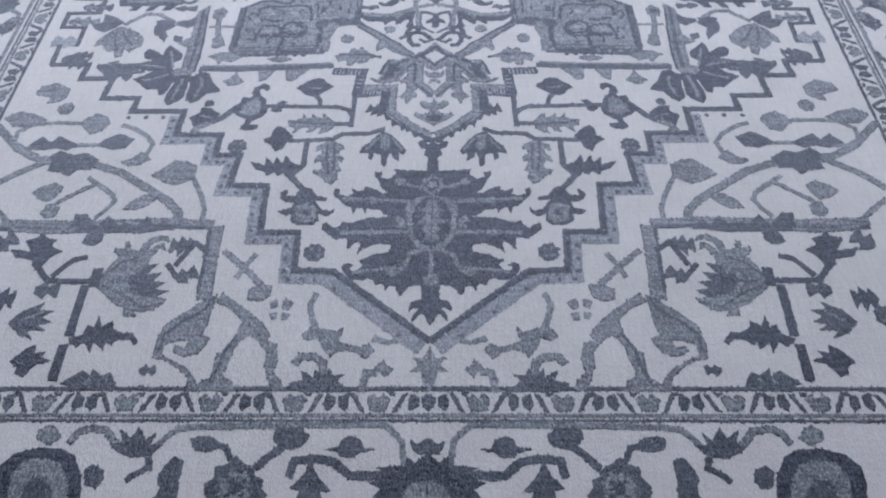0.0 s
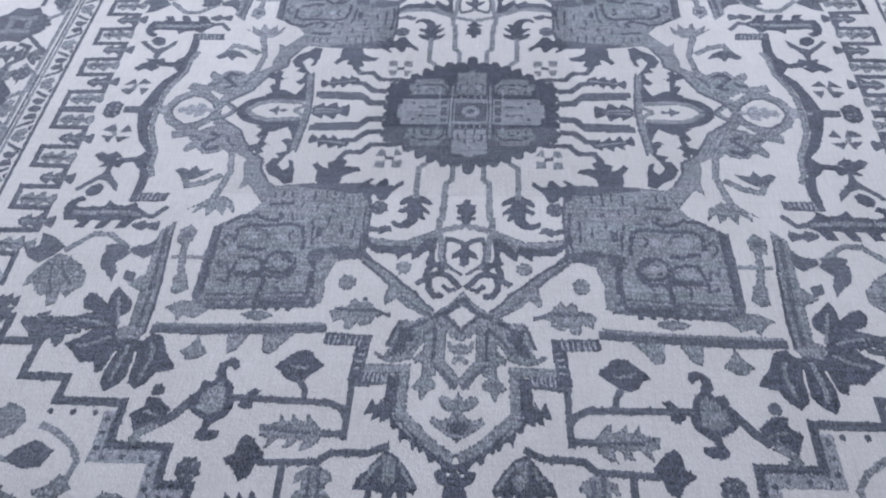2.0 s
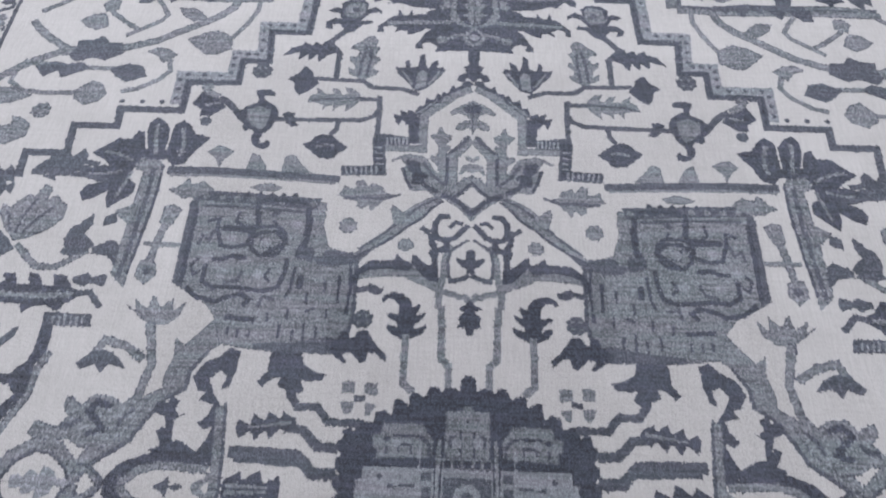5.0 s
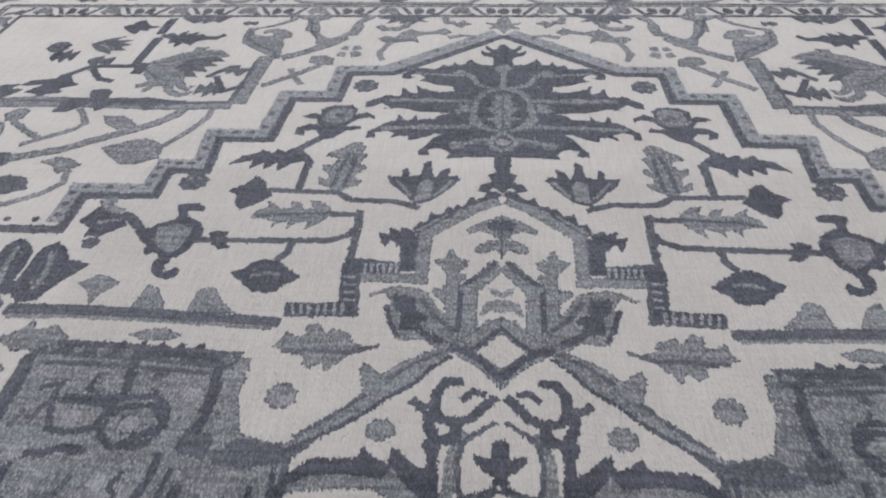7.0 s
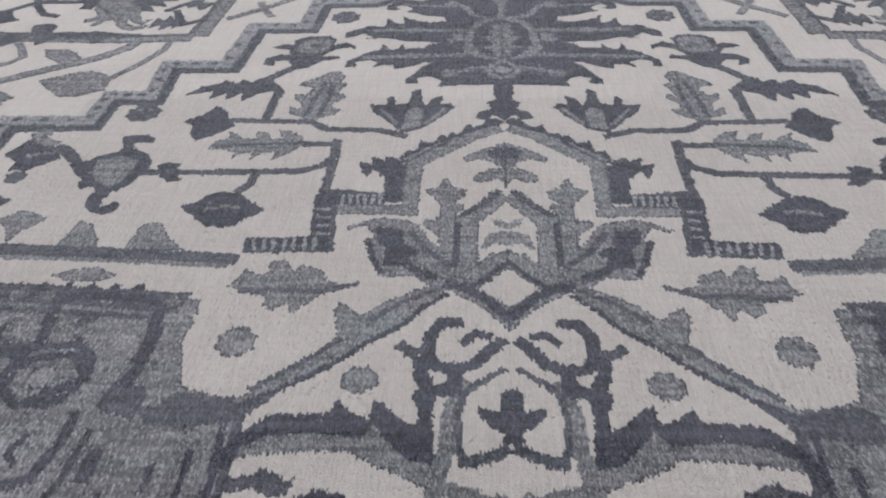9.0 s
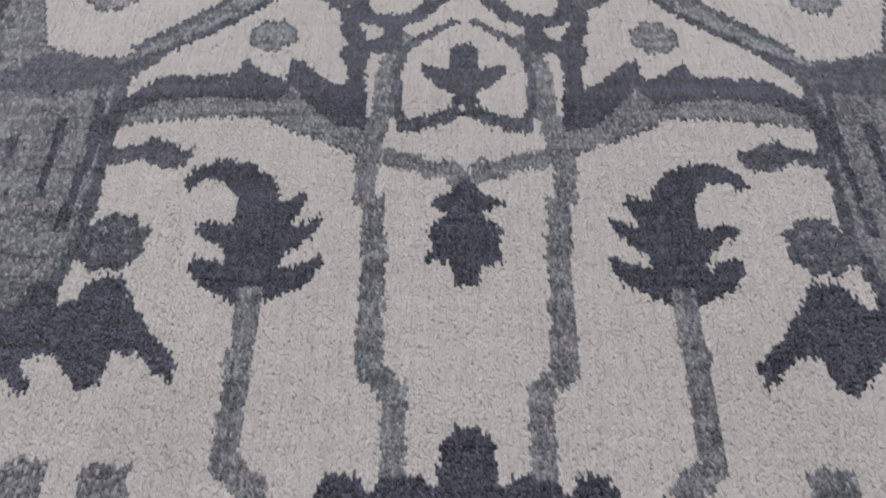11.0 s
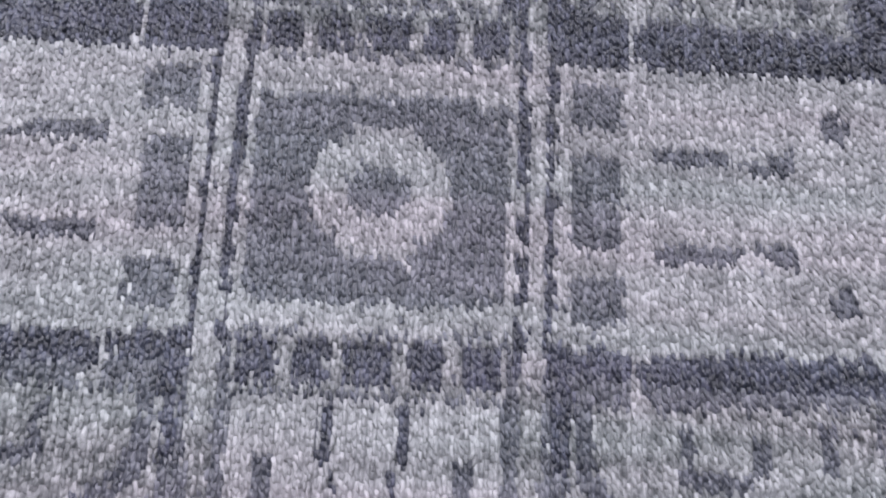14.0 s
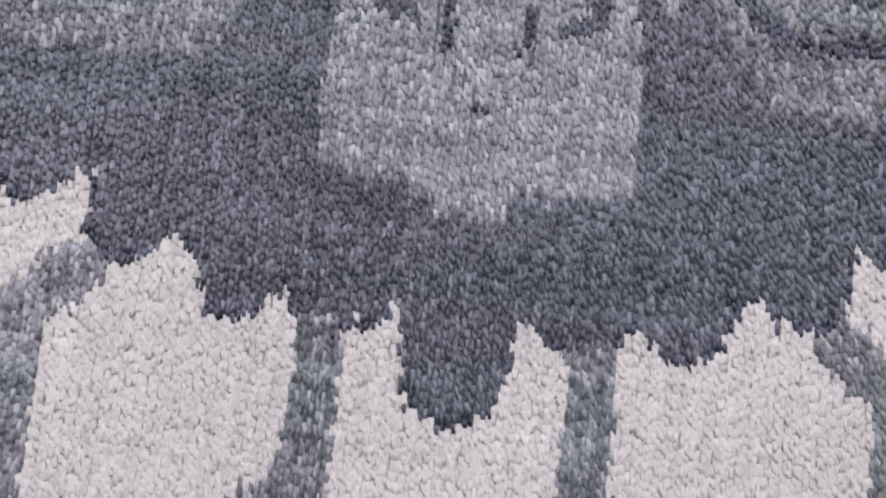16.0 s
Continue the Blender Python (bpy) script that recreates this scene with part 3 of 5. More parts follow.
stroke("flower_vein", GREY, 0.5, (23.6, 57.7, 25.3, 57.8, 26.9, 57.4))
patch("leaf", GREY, (29.7, 67.3, 29.2, 68.9, 27.9, 69.6, 28.4, 71, 27.1, 70.1, 26.4, 69.4, 25, 69.5, 25.6, 71, 24.3, 70.6, 23.5, 69.4, 22.6, 69.7, 23.2, 71.2, 21.9, 71, 20.4, 69.8, 20.1, 68.2, 21.1, 66.8, 22.7, 65.4, 22.6, 66.9, 24, 66.6, 24.9, 65.4, 25, 66.9, 26, 66.7, 26.7, 65.4, 26.8, 66.9, 28.2, 67.3))
stroke("leaf_vein", SLATE, 0.5, (20.3, 68.8, 23.2, 68.4, 26.9, 68.2, 28.9, 67.8))
stroke("vine", SLATE, 1.0, (20.2, 68.5, 17.1, 68.4))
patch("flower", NAVY, (10.3, 70.7, 8.5, 71.5, 7.3, 72.9, 6.1, 74.5, 5.2, 76, 5.8, 76.9, 6.8, 76.5, 6.6, 78.7, 7.9, 77.7, 8.4, 76.3, 8.9, 78, 9.2, 80.2, 10.1, 79.4, 10.2, 77, 11.6, 76.4, 12, 78.4, 12.7, 77.9, 12.5, 76.4, 14.5, 76.6, 13.9, 74.9, 12.4, 73.4, 11.3, 71.8))
patch("flower_petal", GREY, (10.6, 71.2, 8.6, 71.8, 8.3, 75.2, 9.4, 76.1, 10.5, 75.2))
stroke("flower_vein", GREY, 0.5, (11, 72.4, 12.3, 74.3, 13.3, 75.8))
stroke("flower_vein", GREY, 0.5, (8.2, 72.4, 7, 74.3, 6.1, 75.9))
patch("flower", NAVY, (34, 72.8, 32.5, 72, 32.3, 70.1, 31.3, 69, 29.7, 70.1, 28, 72, 29.2, 73.6, 29.6, 75.1, 31.1, 76.2, 32.1, 74.3))
patch("leaf", GREY, (19.9, 73.2, 18.9, 73.9, 17.9, 74.4, 17.4, 75.5, 18.3, 75.8, 18.6, 76.7, 17.3, 77.9, 17.7, 79, 18.5, 78.4, 18.2, 80, 17.6, 81.2, 18.5, 81.7, 18.1, 83.3, 19.2, 84.6, 20.4, 84, 21.5, 82.6, 22.7, 82, 23.1, 81.1, 21.7, 80.7, 21.2, 80, 21.9, 78.6, 23.1, 79.1, 23, 77.9, 21.9, 76.7, 21.9, 75.5, 23.1, 76.1, 22.9, 74.5, 21.6, 73.9, 20.6, 73.2))
stroke("leaf_vein", SLATE, 0.6, (21, 73.9, 20.7, 78.2, 20, 81.9))
stroke("leaf_vein", SLATE, 0.6, (19.6, 73.9, 19.2, 78.2, 19.2, 81.2))
patch("leaf", NAVY, (35.6, 78.7, 34, 79.2, 32.5, 79.8, 32.6, 77.7, 31, 79.3, 30.6, 77.4, 29.2, 79.3, 28.8, 77.1, 27.4, 79.1, 25.9, 79.7, 25.7, 81.1, 27.1, 81.6, 28, 82.7, 28.7, 81.6, 29.7, 82.4, 30.4, 81.4, 31.9, 82.4, 32.2, 81.4, 34.1, 80.8))
patch("tulip", NAVY, (24.4, 85.3, 23, 85.6, 21.5, 87.5, 19.5, 88, 19.8, 88.6, 22, 88.5, 20.4, 90.7, 18.8, 91.2, 18, 90.4, 18.1, 91.4, 19.4, 92.4, 21.1, 91.6, 20.7, 93.3, 21.8, 94.4, 24.4, 94.4, 26, 93.3, 25.8, 91.6, 26.8, 92.1, 28.6, 91.2, 27.5, 90.7, 26.2, 90.7, 25.6, 88.9, 27.2, 89, 28.5, 87.9, 28.4, 86.5, 27.1, 86, 27.4, 87.4, 25.8, 87.5))
patch("tulip_core", GREY, (25.5, 89.9, 22.9, 89, 21.2, 90.4, 21.1, 93.1, 22.9, 94, 24.9, 93.3))
rosette("tulip_core", SLATE, 23.1, 91.5, 0.8)
# vine along the inner frame of the end panel
stroke("bracket", SLATE, 2, (22, 52.4, 15.4, 52.7, 16.1, 59.8, 10.8, 59.1))
stroke("bracket", NAVY, 1.6, (21.8, 52.7, 15.8, 52.9, 16.4, 59.1, 11.1, 59.3))
stroke("bracket", NAVY, 2.6, (9.7, 58.7, 10.2, 64.8))
leaf("bracket_leaf", NAVY, 10, 65.3, 13.7, 63.9, 3, 3)
leaf("bracket_leaf", NAVY, 10, 65.3, 5.4, 69.7, 2.6, 3)
leaf("bracket_leaf", NAVY, 6, 68.6, 0.8, 72.6, 2.6, 3)
stroke("bracket", NAVY, 1.2, (4.5, 70, 0.3, 73.2))
stroke("bracket_tooth", LIGHT, 0.35, (21.3, 53.3, 21, 51.8))
stroke("bracket_tooth", LIGHT, 0.35, (20.4, 53.4, 20.2, 51.9))
stroke("bracket_tooth", LIGHT, 0.35, (19.6, 53.4, 19.4, 51.9))
stroke("bracket_tooth", LIGHT, 0.35, (18.7, 53.4, 18.5, 51.9))
stroke("bracket_tooth", LIGHT, 0.35, (17.9, 53.5, 17.7, 52))
stroke("bracket_tooth", LIGHT, 0.35, (17, 53.5, 16.8, 52))
stroke("bracket_tooth", LIGHT, 0.35, (16.2, 53.5, 16, 52))
stroke("bracket_tooth", LIGHT, 0.35, (14.8, 59.9, 14.6, 58.3))
stroke("bracket_tooth", LIGHT, 0.35, (14.1, 59.9, 13.9, 58.3))
stroke("bracket_tooth", LIGHT, 0.35, (13.4, 59.9, 13.2, 58.3))
stroke("bracket_tooth", LIGHT, 0.35, (12.7, 59.9, 12.6, 58.3))
stroke("bracket_tooth", LIGHT, 0.35, (12, 60, 11.9, 58.3))
stroke("bracket_tooth", LIGHT, 0.35, (11.4, 60, 11.2, 58.4))
stroke("bracket_tooth", LIGHT, 0.35, (16.8, 57.6, 15.5, 57.6))
stroke("bracket_tooth", LIGHT, 0.35, (16.6, 56.4, 15.3, 56.4))
stroke("bracket_tooth", LIGHT, 0.35, (16.3, 55.2, 15.2, 55.3))
stroke("bracket_tooth", LIGHT, 0.35, (16.1, 54.1, 15, 54.1))
stroke("arch", GREY, 1.6, (15.1, 57.6, 8.5, 57.6, 8.7, 64.8, 3.2, 70.1, 0.4, 71.7))
leaf("arch_curl", NAVY, 0.2, 72.6, 1.9, 73.5, 1.3, 1)
# gable between the corner blocks
patch("gable_top", GREY, (0, 69.5, 0, 69, 3.2, 67, 4, 66, 3.8, 65.2, 2.5, 65.8, 1.2, 65.3, 0.8, 64.5, 0, 64.5))
patch("gable_flower", GREY, (0, 64.5, 0.8, 64.3, 1.6, 64.2, 2.9, 63, 3, 62.1, 1.9, 61.9, 0.8, 62.6, 0, 61.2, 0.8, 60.3, 0, 61.1))
patch("gable_wing", GREY, (6.2, 56.6, 4.2, 56.3, 3.9, 48.3, 6.1, 47.9, 7.7, 49, 9.9, 48.7, 11.3, 50.9, 11.3, 54, 12.1, 55.4, 13.4, 54.6, 13.9, 55, 12.1, 56.1, 10.5, 56.5, 7.7, 55.7, 6.5, 53.4, 5.7, 52.6))
patch("gable_plant", GREY, (7.4, 60.6, 6.1, 61.1, 5.8, 62.6, 5.4, 62.6, 4.8, 61.1, 3.6, 60.7, 3.5, 59.8, 4.6, 58.8, 3.7, 58.4, 3.8, 57.6, 4.4, 57.1, 4.2, 55.9, 5.3, 55.4, 5.9, 54.2, 7.4, 55.6, 7, 56.4, 5.9, 56, 5.8, 58.4, 6.3, 59.2))
patch("gable_petal", NAVY, (11.2, 55.2, 9, 54.9, 8.5, 52.9, 7.2, 52.2, 7.4, 51.4, 8, 51.3, 7.7, 50.3, 5.7, 49.3, 5.2, 48.6, 6.7, 48.5, 8.5, 50.1, 10.1, 50.2, 10.1, 52.5, 10.9, 53.2))
stroke("gable_vein", SLATE, 0.6, (8.2, 54.7, 6.7, 52.2, 4.5, 50.1))
stroke("gable_vein", NAVY, 0.6, (11.8, 53.6, 10.9, 50.9, 10, 49.1))
stroke("gable_frame", GREY, 2, (0.5, 60.1, 1.6, 58.3, 3.5, 56.1, 3.4, 48.7))
stroke("gable_line", NAVY, 0.55, (4.2, 55.9, 4.2, 50.1))
stroke("gable_line", SLATE, 0.7, (0.5, 60.7, 1.6, 59, 4.1, 56.7))
patch("gable_plant", GREY, (0, 57.7, 0, 57.5, 0, 55.8, 1.3, 56.6, 1.2, 55.6, 0, 54.8, 1.8, 54.3, 2.3, 52.4, 1.7, 52.4, 1.3, 53.2, 0, 52.8, 0, 51.6, 0, 51.9))
stroke("gable_frame", GREY, 2.2, (0.4, 51.3, 1.7, 49.7, 3.4, 48.1))
stroke("gable_line", NAVY, 0.5, (0.4, 51.9, 1.3, 50.5, 2.1, 49.7))
rosette("gable_seed", NAVY, 0.6, 66.9, 1.1)
# four-petal flowers and combs round the medallion
stroke("comb", SLATE, 1.2, (14.9, 9.4, 19.3, 9.4, 20.9, 11.5, 23.8, 11.4, 25, 13.3, 25.4, 15.8))
stroke("comb", SLATE, 1.4, (17.5, 5.8, 20.4, 6, 22.5, 8.2, 24.5, 8.4))
leaf("comb_leaf", NAVY, 23.6, 9.3, 31.7, 8, 3.2, 4)
stroke("comb", SLATE, 1.6, (17.5, 2.4, 20.6, 2.3, 22.7, 4.6, 24.6, 4.8, 32.2, 4.9))
leaf("comb_leaf", NAVY, 32.4, 0.5, 24.6, 0.2, 3.6, 3)
stroke("comb", SLATE, 1, (17, 1.9, 19.7, 2, 22.3, 3.6, 31.4, 4))
patch("petal", GREY, (12.8, 15.3, 14.6, 15.3, 14.7, 13.6, 12.8, 13.4))
patch("petal", GREY, (16.1, 15.5, 18, 15.3, 17.8, 13.7, 16.1, 13.6))
patch("petal", GREY, (12.7, 12.1, 14.4, 12.3, 14.3, 10.5, 13.7, 10.6))
patch("petal", GREY, (15.9, 12.5, 18, 12.4, 17.2, 10.6, 16.2, 10.8))
stroke("petal_heart", SLATE, 0.9, (14.4, 13, 16.1, 12.9))
patch("sprig", NAVY, (24.3, 20.4, 23.7, 17.7, 21.8, 16.7, 20.2, 16.4, 20.8, 15.4, 22.6, 15.1, 23.9, 15.3, 23.1, 13.9, 24.2, 13.1, 24.8, 11.8, 25.6, 13.7, 27.1, 14.5, 26.6, 15.8, 27.9, 15.5, 29.1, 14.1, 30, 14.8, 28.9, 16.4, 28.7, 19, 27.9, 20.5))
# side cartouche
# side palmette and wavy ribbon
rosette("ribbon_bud", NAVY, 74.3, 0.6, 1.9)
patch("petal", SLATE, (74.6, 6, 72.6, 6.2, 72.7, 4.4))
stroke("petal_heart", GREY, 0.9, (72.2, 5.8, 71.5, 7.6))
stroke("tulip_stem", GREY, 1, (71.5, 36.2, 67.3, 32.3, 64.1, 32.3, 60, 35.4))
fan("bud", SLATE, 60, 35.4, 64.5, 36.1, 3.6, 2)
leaf("bud", SLATE, 64.1, 37.6, 60.9, 40.5, 2.4, 1)
leaf("bud", SLATE, 60.9, 30.2, 55.7, 30.3, 2, 2)
leaf("moth", SLATE, 81.9, 47.6, 76.4, 49.9, 4.2, 3)
leaf("moth", SLATE, 80, 46.8, 75.5, 46.9, 2.6, 3)
leaf("pale_leaf", LIGHT, 80.3, 42.4, 86.2, 41.8, 4, 2)
stroke("twig", SLATE, 1.2, (64.3, 51.3, 69.9, 51.2, 73.6, 50.3))
leaf("twig_leaf", SLATE, 67, 50.8, 71.1, 53.8, 2.6, 2)
leaf("twig_leaf", SLATE, 69.8, 50.7, 70.3, 49, 2.4, 2)
# corner blocks and their posts
patch("corner_block", GREY, (23.5, 45.8, 26, 46.3, 36.1, 46.8, 45.1, 47.2, 45.8, 44.9, 45.7, 37.4, 45.6, 30.3, 42.5, 28.4, 39.7, 26.8, 37.9, 24.5, 40, 21.7, 41.5, 20, 36, 20.3, 31.4, 19.7, 27.8, 19.5, 19.7, 19.4, 18.1, 21.1, 17.2, 25.5, 17.5, 34.8, 15.7, 36.9, 19.5, 36.6, 22.3, 37.4, 23.5, 41.2))
patch("block_band", SLATE, (24.5, 46.6, 34.1, 47.2, 44.8, 47.6, 44.6, 45.6, 33.9, 45, 24.9, 44.4))
patch("block_band", SLATE, (44.7, 46.8, 45.8, 44.9, 45.7, 37.4, 45.6, 30.3, 43.9, 29.3, 44.3, 36.7, 44.3, 44.2))
rosette("band_dot", GREY, 25.8, 45.6, 0.55)
rosette("band_dot", GREY, 28.3, 45.7, 0.55)
rosette("band_dot", GREY, 30.8, 45.8, 0.55)
rosette("band_dot", GREY, 33.3, 46, 0.55)
rosette("band_dot", GREY, 35.8, 46.1, 0.55)
rosette("band_dot", GREY, 38.3, 46.2, 0.55)
rosette("band_dot", GREY, 40.8, 46.3, 0.55)
rosette("band_dot", GREY, 43.4, 46.4, 0.55)
patch("block_shade", SLATE, (15.7, 36.9, 19.5, 36.6, 22.7, 37, 23.3, 35.1, 20.4, 34.2, 17.7, 34.8))
patch("block_shade", SLATE, (18.1, 21.1, 20.7, 22.1, 26.1, 21.1, 31.5, 20.7, 31.4, 19.7, 27.8, 19.5, 19.7, 19.4))
stroke("block_line", NAVY, 0.9, (25.8, 42.9, 25.9, 38.8, 26.5, 35))
stroke("block_line", SLATE, 0.6, (26.4, 43.8, 35.9, 44.5, 43.6, 44.6))
stroke("block_line", NAVY, 0.8, (44.5, 44, 44.4, 37.1, 44.1, 30.2))
stroke("block_line", NAVY, 0.7, (29.7, 36.6, 29.4, 38.4, 31, 40, 33.4, 39.8, 34.7, 38.5, 34.5, 36.8, 33, 35.5, 30.7, 35.7, 29.8, 36.5))
stroke("block_line", NAVY, 0.5, (31.7, 38.6, 33.1, 38.7, 32.7, 37, 31.4, 37.1))
stroke("block_line", NAVY, 0.7, (34.4, 39.9, 39.9, 40.2))
stroke("block_line", NAVY, 0.7, (34.2, 43.7, 34.4, 40.3, 35.1, 37.5, 37.5, 36.8, 39.4, 37.1, 40.4, 40.1, 40.5, 42.1, 42.4, 41.5))
stroke("block_line", SLATE, 0.6, (40.8, 40.1, 41.4, 38.1, 42.6, 38.9, 43, 37))
stroke("block_line", NAVY, 0.8, (28.6, 35.1, 28.6, 32.9, 29.3, 30, 31.5, 29.3, 36.2, 29.8, 39.4, 29.7, 41, 30.6, 41.1, 33, 40.7, 34.6, 38.6, 34.6, 37.3, 35.3, 34.9, 35))
stroke("block_line", NAVY, 0.5, (42.4, 34.6, 43.3, 33.5, 42.6, 31.7, 41.7, 32.6))
stroke("block_line", SLATE, 0.6, (35.1, 32.7, 35.8, 30.9, 37.8, 30.5))
stroke("block_line", NAVY, 0.5, (30.9, 33.3, 31.7, 31.9, 30.7, 30.9))
stroke("block_line", NAVY, 0.8, (34.2, 26.6, 33.3, 27.8, 34.7, 28.7, 36.9, 28.1, 38.3, 27.3, 41.1, 27.8, 43.4, 29.5))
stroke("block_line", SLATE, 0.6, (29.5, 27.9, 31.4, 28.4, 31.8, 26.6))
stroke("block_line", NAVY, 0.8, (31.9, 24.4, 36.5, 24.8))
stroke("block_line", NAVY, 1.0, (26, 32.2, 26.1, 29.9))
stroke("block_line", SLATE, 0.6, (17.7, 34.8, 17.5, 30, 17.4, 25.5, 18.3, 21.1))
stroke("block_line", NAVY, 0.5, (20.1, 32.5, 20, 27.6))
stroke("block_line", NAVY, 0.5, (37.3, 43.7, 37.7, 41.7, 36.5, 40.9))
stroke("block_line", NAVY, 0.5, (31.7, 42.1, 30.8, 40.8))
stroke("block_line", NAVY, 0.5, (27.1, 33.8, 27.4, 29.9, 28, 28.3))
stroke("block_line", NAVY, 0.5, (23.3, 26.7, 24.7, 26.1))
stroke("block_tick", NAVY, 0.4, (21.5, 26.8, 21.4, 25))
stroke("block_tick", NAVY, 0.4, (24.5, 24.2, 24.4, 21.4))
stroke("block_tick", NAVY, 0.4, (26.1, 23.1, 26.1, 21.1))
stroke("block_tick", NAVY, 0.4, (22.7, 23.7, 22.6, 21.8))
stroke("block_tick", NAVY, 0.4, (28.2, 23.8, 28.1, 21.6))
stroke("block_tick", NAVY, 0.4, (30.2, 25.7, 30, 24.1))
stroke("block_tick", NAVY, 0.4, (32.5, 23.1, 32.4, 21.6))
stroke("block_tick", NAVY, 0.4, (34.1, 23, 34.1, 21.5))
stroke("block_tick", NAVY, 0.4, (35.6, 23.3, 35.6, 21.8))
stroke("block_tick", NAVY, 0.4, (24.7, 29.2, 24.7, 27.4))
stroke("block_tick", NAVY, 0.4, (22.2, 31.4, 22.2, 29.3))
stroke("block_tick", NAVY, 0.4, (27.3, 26.4, 27.2, 24.8))
stroke("block_line", NAVY, 0.9, (34, 46, 31.2, 46, 28.1, 45.9, 26.7, 45.5))
stroke("block_line", NAVY, 0.9, (26.4, 44.7, 26, 41.6, 26.2, 39.3))
stroke("block_line", NAVY, 0.9, (26, 38.7, 26.8, 37, 27.1, 35.4))
stroke("block_line", NAVY, 0.7, (39.6, 40.5, 35.3, 40.7, 30.6, 40.9))
stroke("block_line", NAVY, 0.9, (30.6, 40.8, 29.6, 39.7, 29.3, 38, 30.8, 36.8, 32.8, 35.4))
stroke("block_line", NAVY, 0.8, (34.6, 45.7, 34.6, 43.4, 33.9, 41.3))
stroke("block_line", NAVY, 0.7, (35.2, 37.5, 35, 39.4, 34.6, 40.6))
patch("block_mark", SLATE, (32.7, 42.9, 31.8, 43.9, 30.6, 43.9, 31.3, 42.6))
patch("block_shade", SLATE, (27.7, 37, 24.9, 37.4, 24.4, 36.6, 24.6, 34.5, 26.5, 35))
patch("block_shade", SLATE, (24.9, 35.5, 22, 35.9, 20, 35, 20.5, 34, 23.5, 34.1))
rosette("band_dot", NAVY, 40.7, 47, 0.45)
rosette("band_dot", NAVY, 38.7, 47, 0.45)
rosette("band_dot", NAVY, 36.7, 47.1, 0.45)
rosette("band_dot", NAVY, 34.7, 47.1, 0.45)
rosette("band_dot", NAVY, 32.8, 47.1, 0.45)
rosette("band_dot", NAVY, 30.8, 47.1, 0.45)
rosette("band_dot", NAVY, 28.9, 47.1, 0.45)
rosette("block_spot", LIGHT, 32.3, 37.9, 0.9)
rosette("block_spot", LIGHT, 37.9, 38.4, 0.9)
rosette("block_spot", LIGHT, 32.7, 32.2, 0.9)
rosette("block_spot", LIGHT, 38.3, 32.2, 0.9)
rosette("block_spot", LIGHT, 27.7, 41.4, 0.9)
rosette("block_spot", LIGHT, 41.1, 34.7, 0.9)
# side cartouche, ring and ribbon
patch("spandrel", GREY, (36.2, 20.3, 38.2, 18.9, 39.7, 15.9, 39.7, 13.3, 42, 12, 43.5, 10.6, 44.5, 8.7, 45.8, 5.9, 48.3, 4.2, 50.5, 2.5, 51.8, 0.5, 53.3, 0.6, 53, 2.1, 51.6, 4.4, 48.7, 6.2, 47.4, 8.5, 46.2, 10.8, 45.4, 12.2, 43.2, 13.5, 43.3, 15.1, 42.6, 18.5, 43, 21.3, 41.4, 20.1, 40, 21.7, 37.8, 24.3))
stroke("spandrel_line", SLATE, 0.6, (37.7, 19.3, 39.8, 16.1, 39.9, 13.5, 42.1, 12.1, 44.5, 8.7, 45.9, 5.9, 50.5, 2.5, 51.8, 0.5))
patch("side_palmette", GREY, (44.5, 11.7, 46.8, 12.4, 48.2, 11, 49.7, 12, 52.3, 12.2, 53.7, 10.7, 56.1, 11.9, 56.3, 10.4, 55.1, 8.9, 56.4, 7.4, 59.5, 8.2, 60.1, 6.3, 56.8, 5.1, 54.4, 5.9, 52.6, 4.9, 50, 4.3, 48.1, 5.7, 46.4, 7.5))
stroke("palmette_mark", NAVY, 1.0, (49.4, 10.5, 51.6, 11.2, 52.7, 9.9, 51.3, 8.7, 50, 7.3, 52.1, 6.6))
stroke("palmette_mark", SLATE, 0.8, (53.3, 8.8, 54.5, 7.7, 56, 7.6))
stroke("palmette_mark", SLATE, 0.6, (46.2, 10.3, 47.8, 8.9, 48.2, 7.2))
stroke("ring", GREY, 1.7, (51.8, 0, 53, 2.5, 55.5, 4.7, 58.6, 5.1, 61.2, 3.3, 62.7, 0.5, 62.9, 0))
stroke("ring_line", SLATE, 0.4, (52.7, 0.3, 53.7, 2.3, 55.8, 3.8, 58.2, 4.2, 60.6, 2.5, 61.9, 0))
patch("ring_leaf", LIGHT, (52.2, 0, 53.1, 0.5, 54.4, 0.3, 54.7, 1.4, 56.4, 2.1, 56.7, 0.9, 58.1, 1.6, 58.7, 0.6, 60.2, 0.9, 60.4, 0, 61.8, 0))
stroke("twig", LIGHT, 1.6, (62.5, 0.7, 64.6, 0.2, 67.1, 0.2))
stroke("link_ring", GREY, 1.0, (48.3, 0, 48.8, 0.6, 50, 1.7, 51.6, 2.2, 52.1, 0.8, 51.8, 0))
stroke("ring_line", SLATE, 0.4, (48.1, 0, 48.6, 0.8, 50, 2.1, 51.8, 2.6))
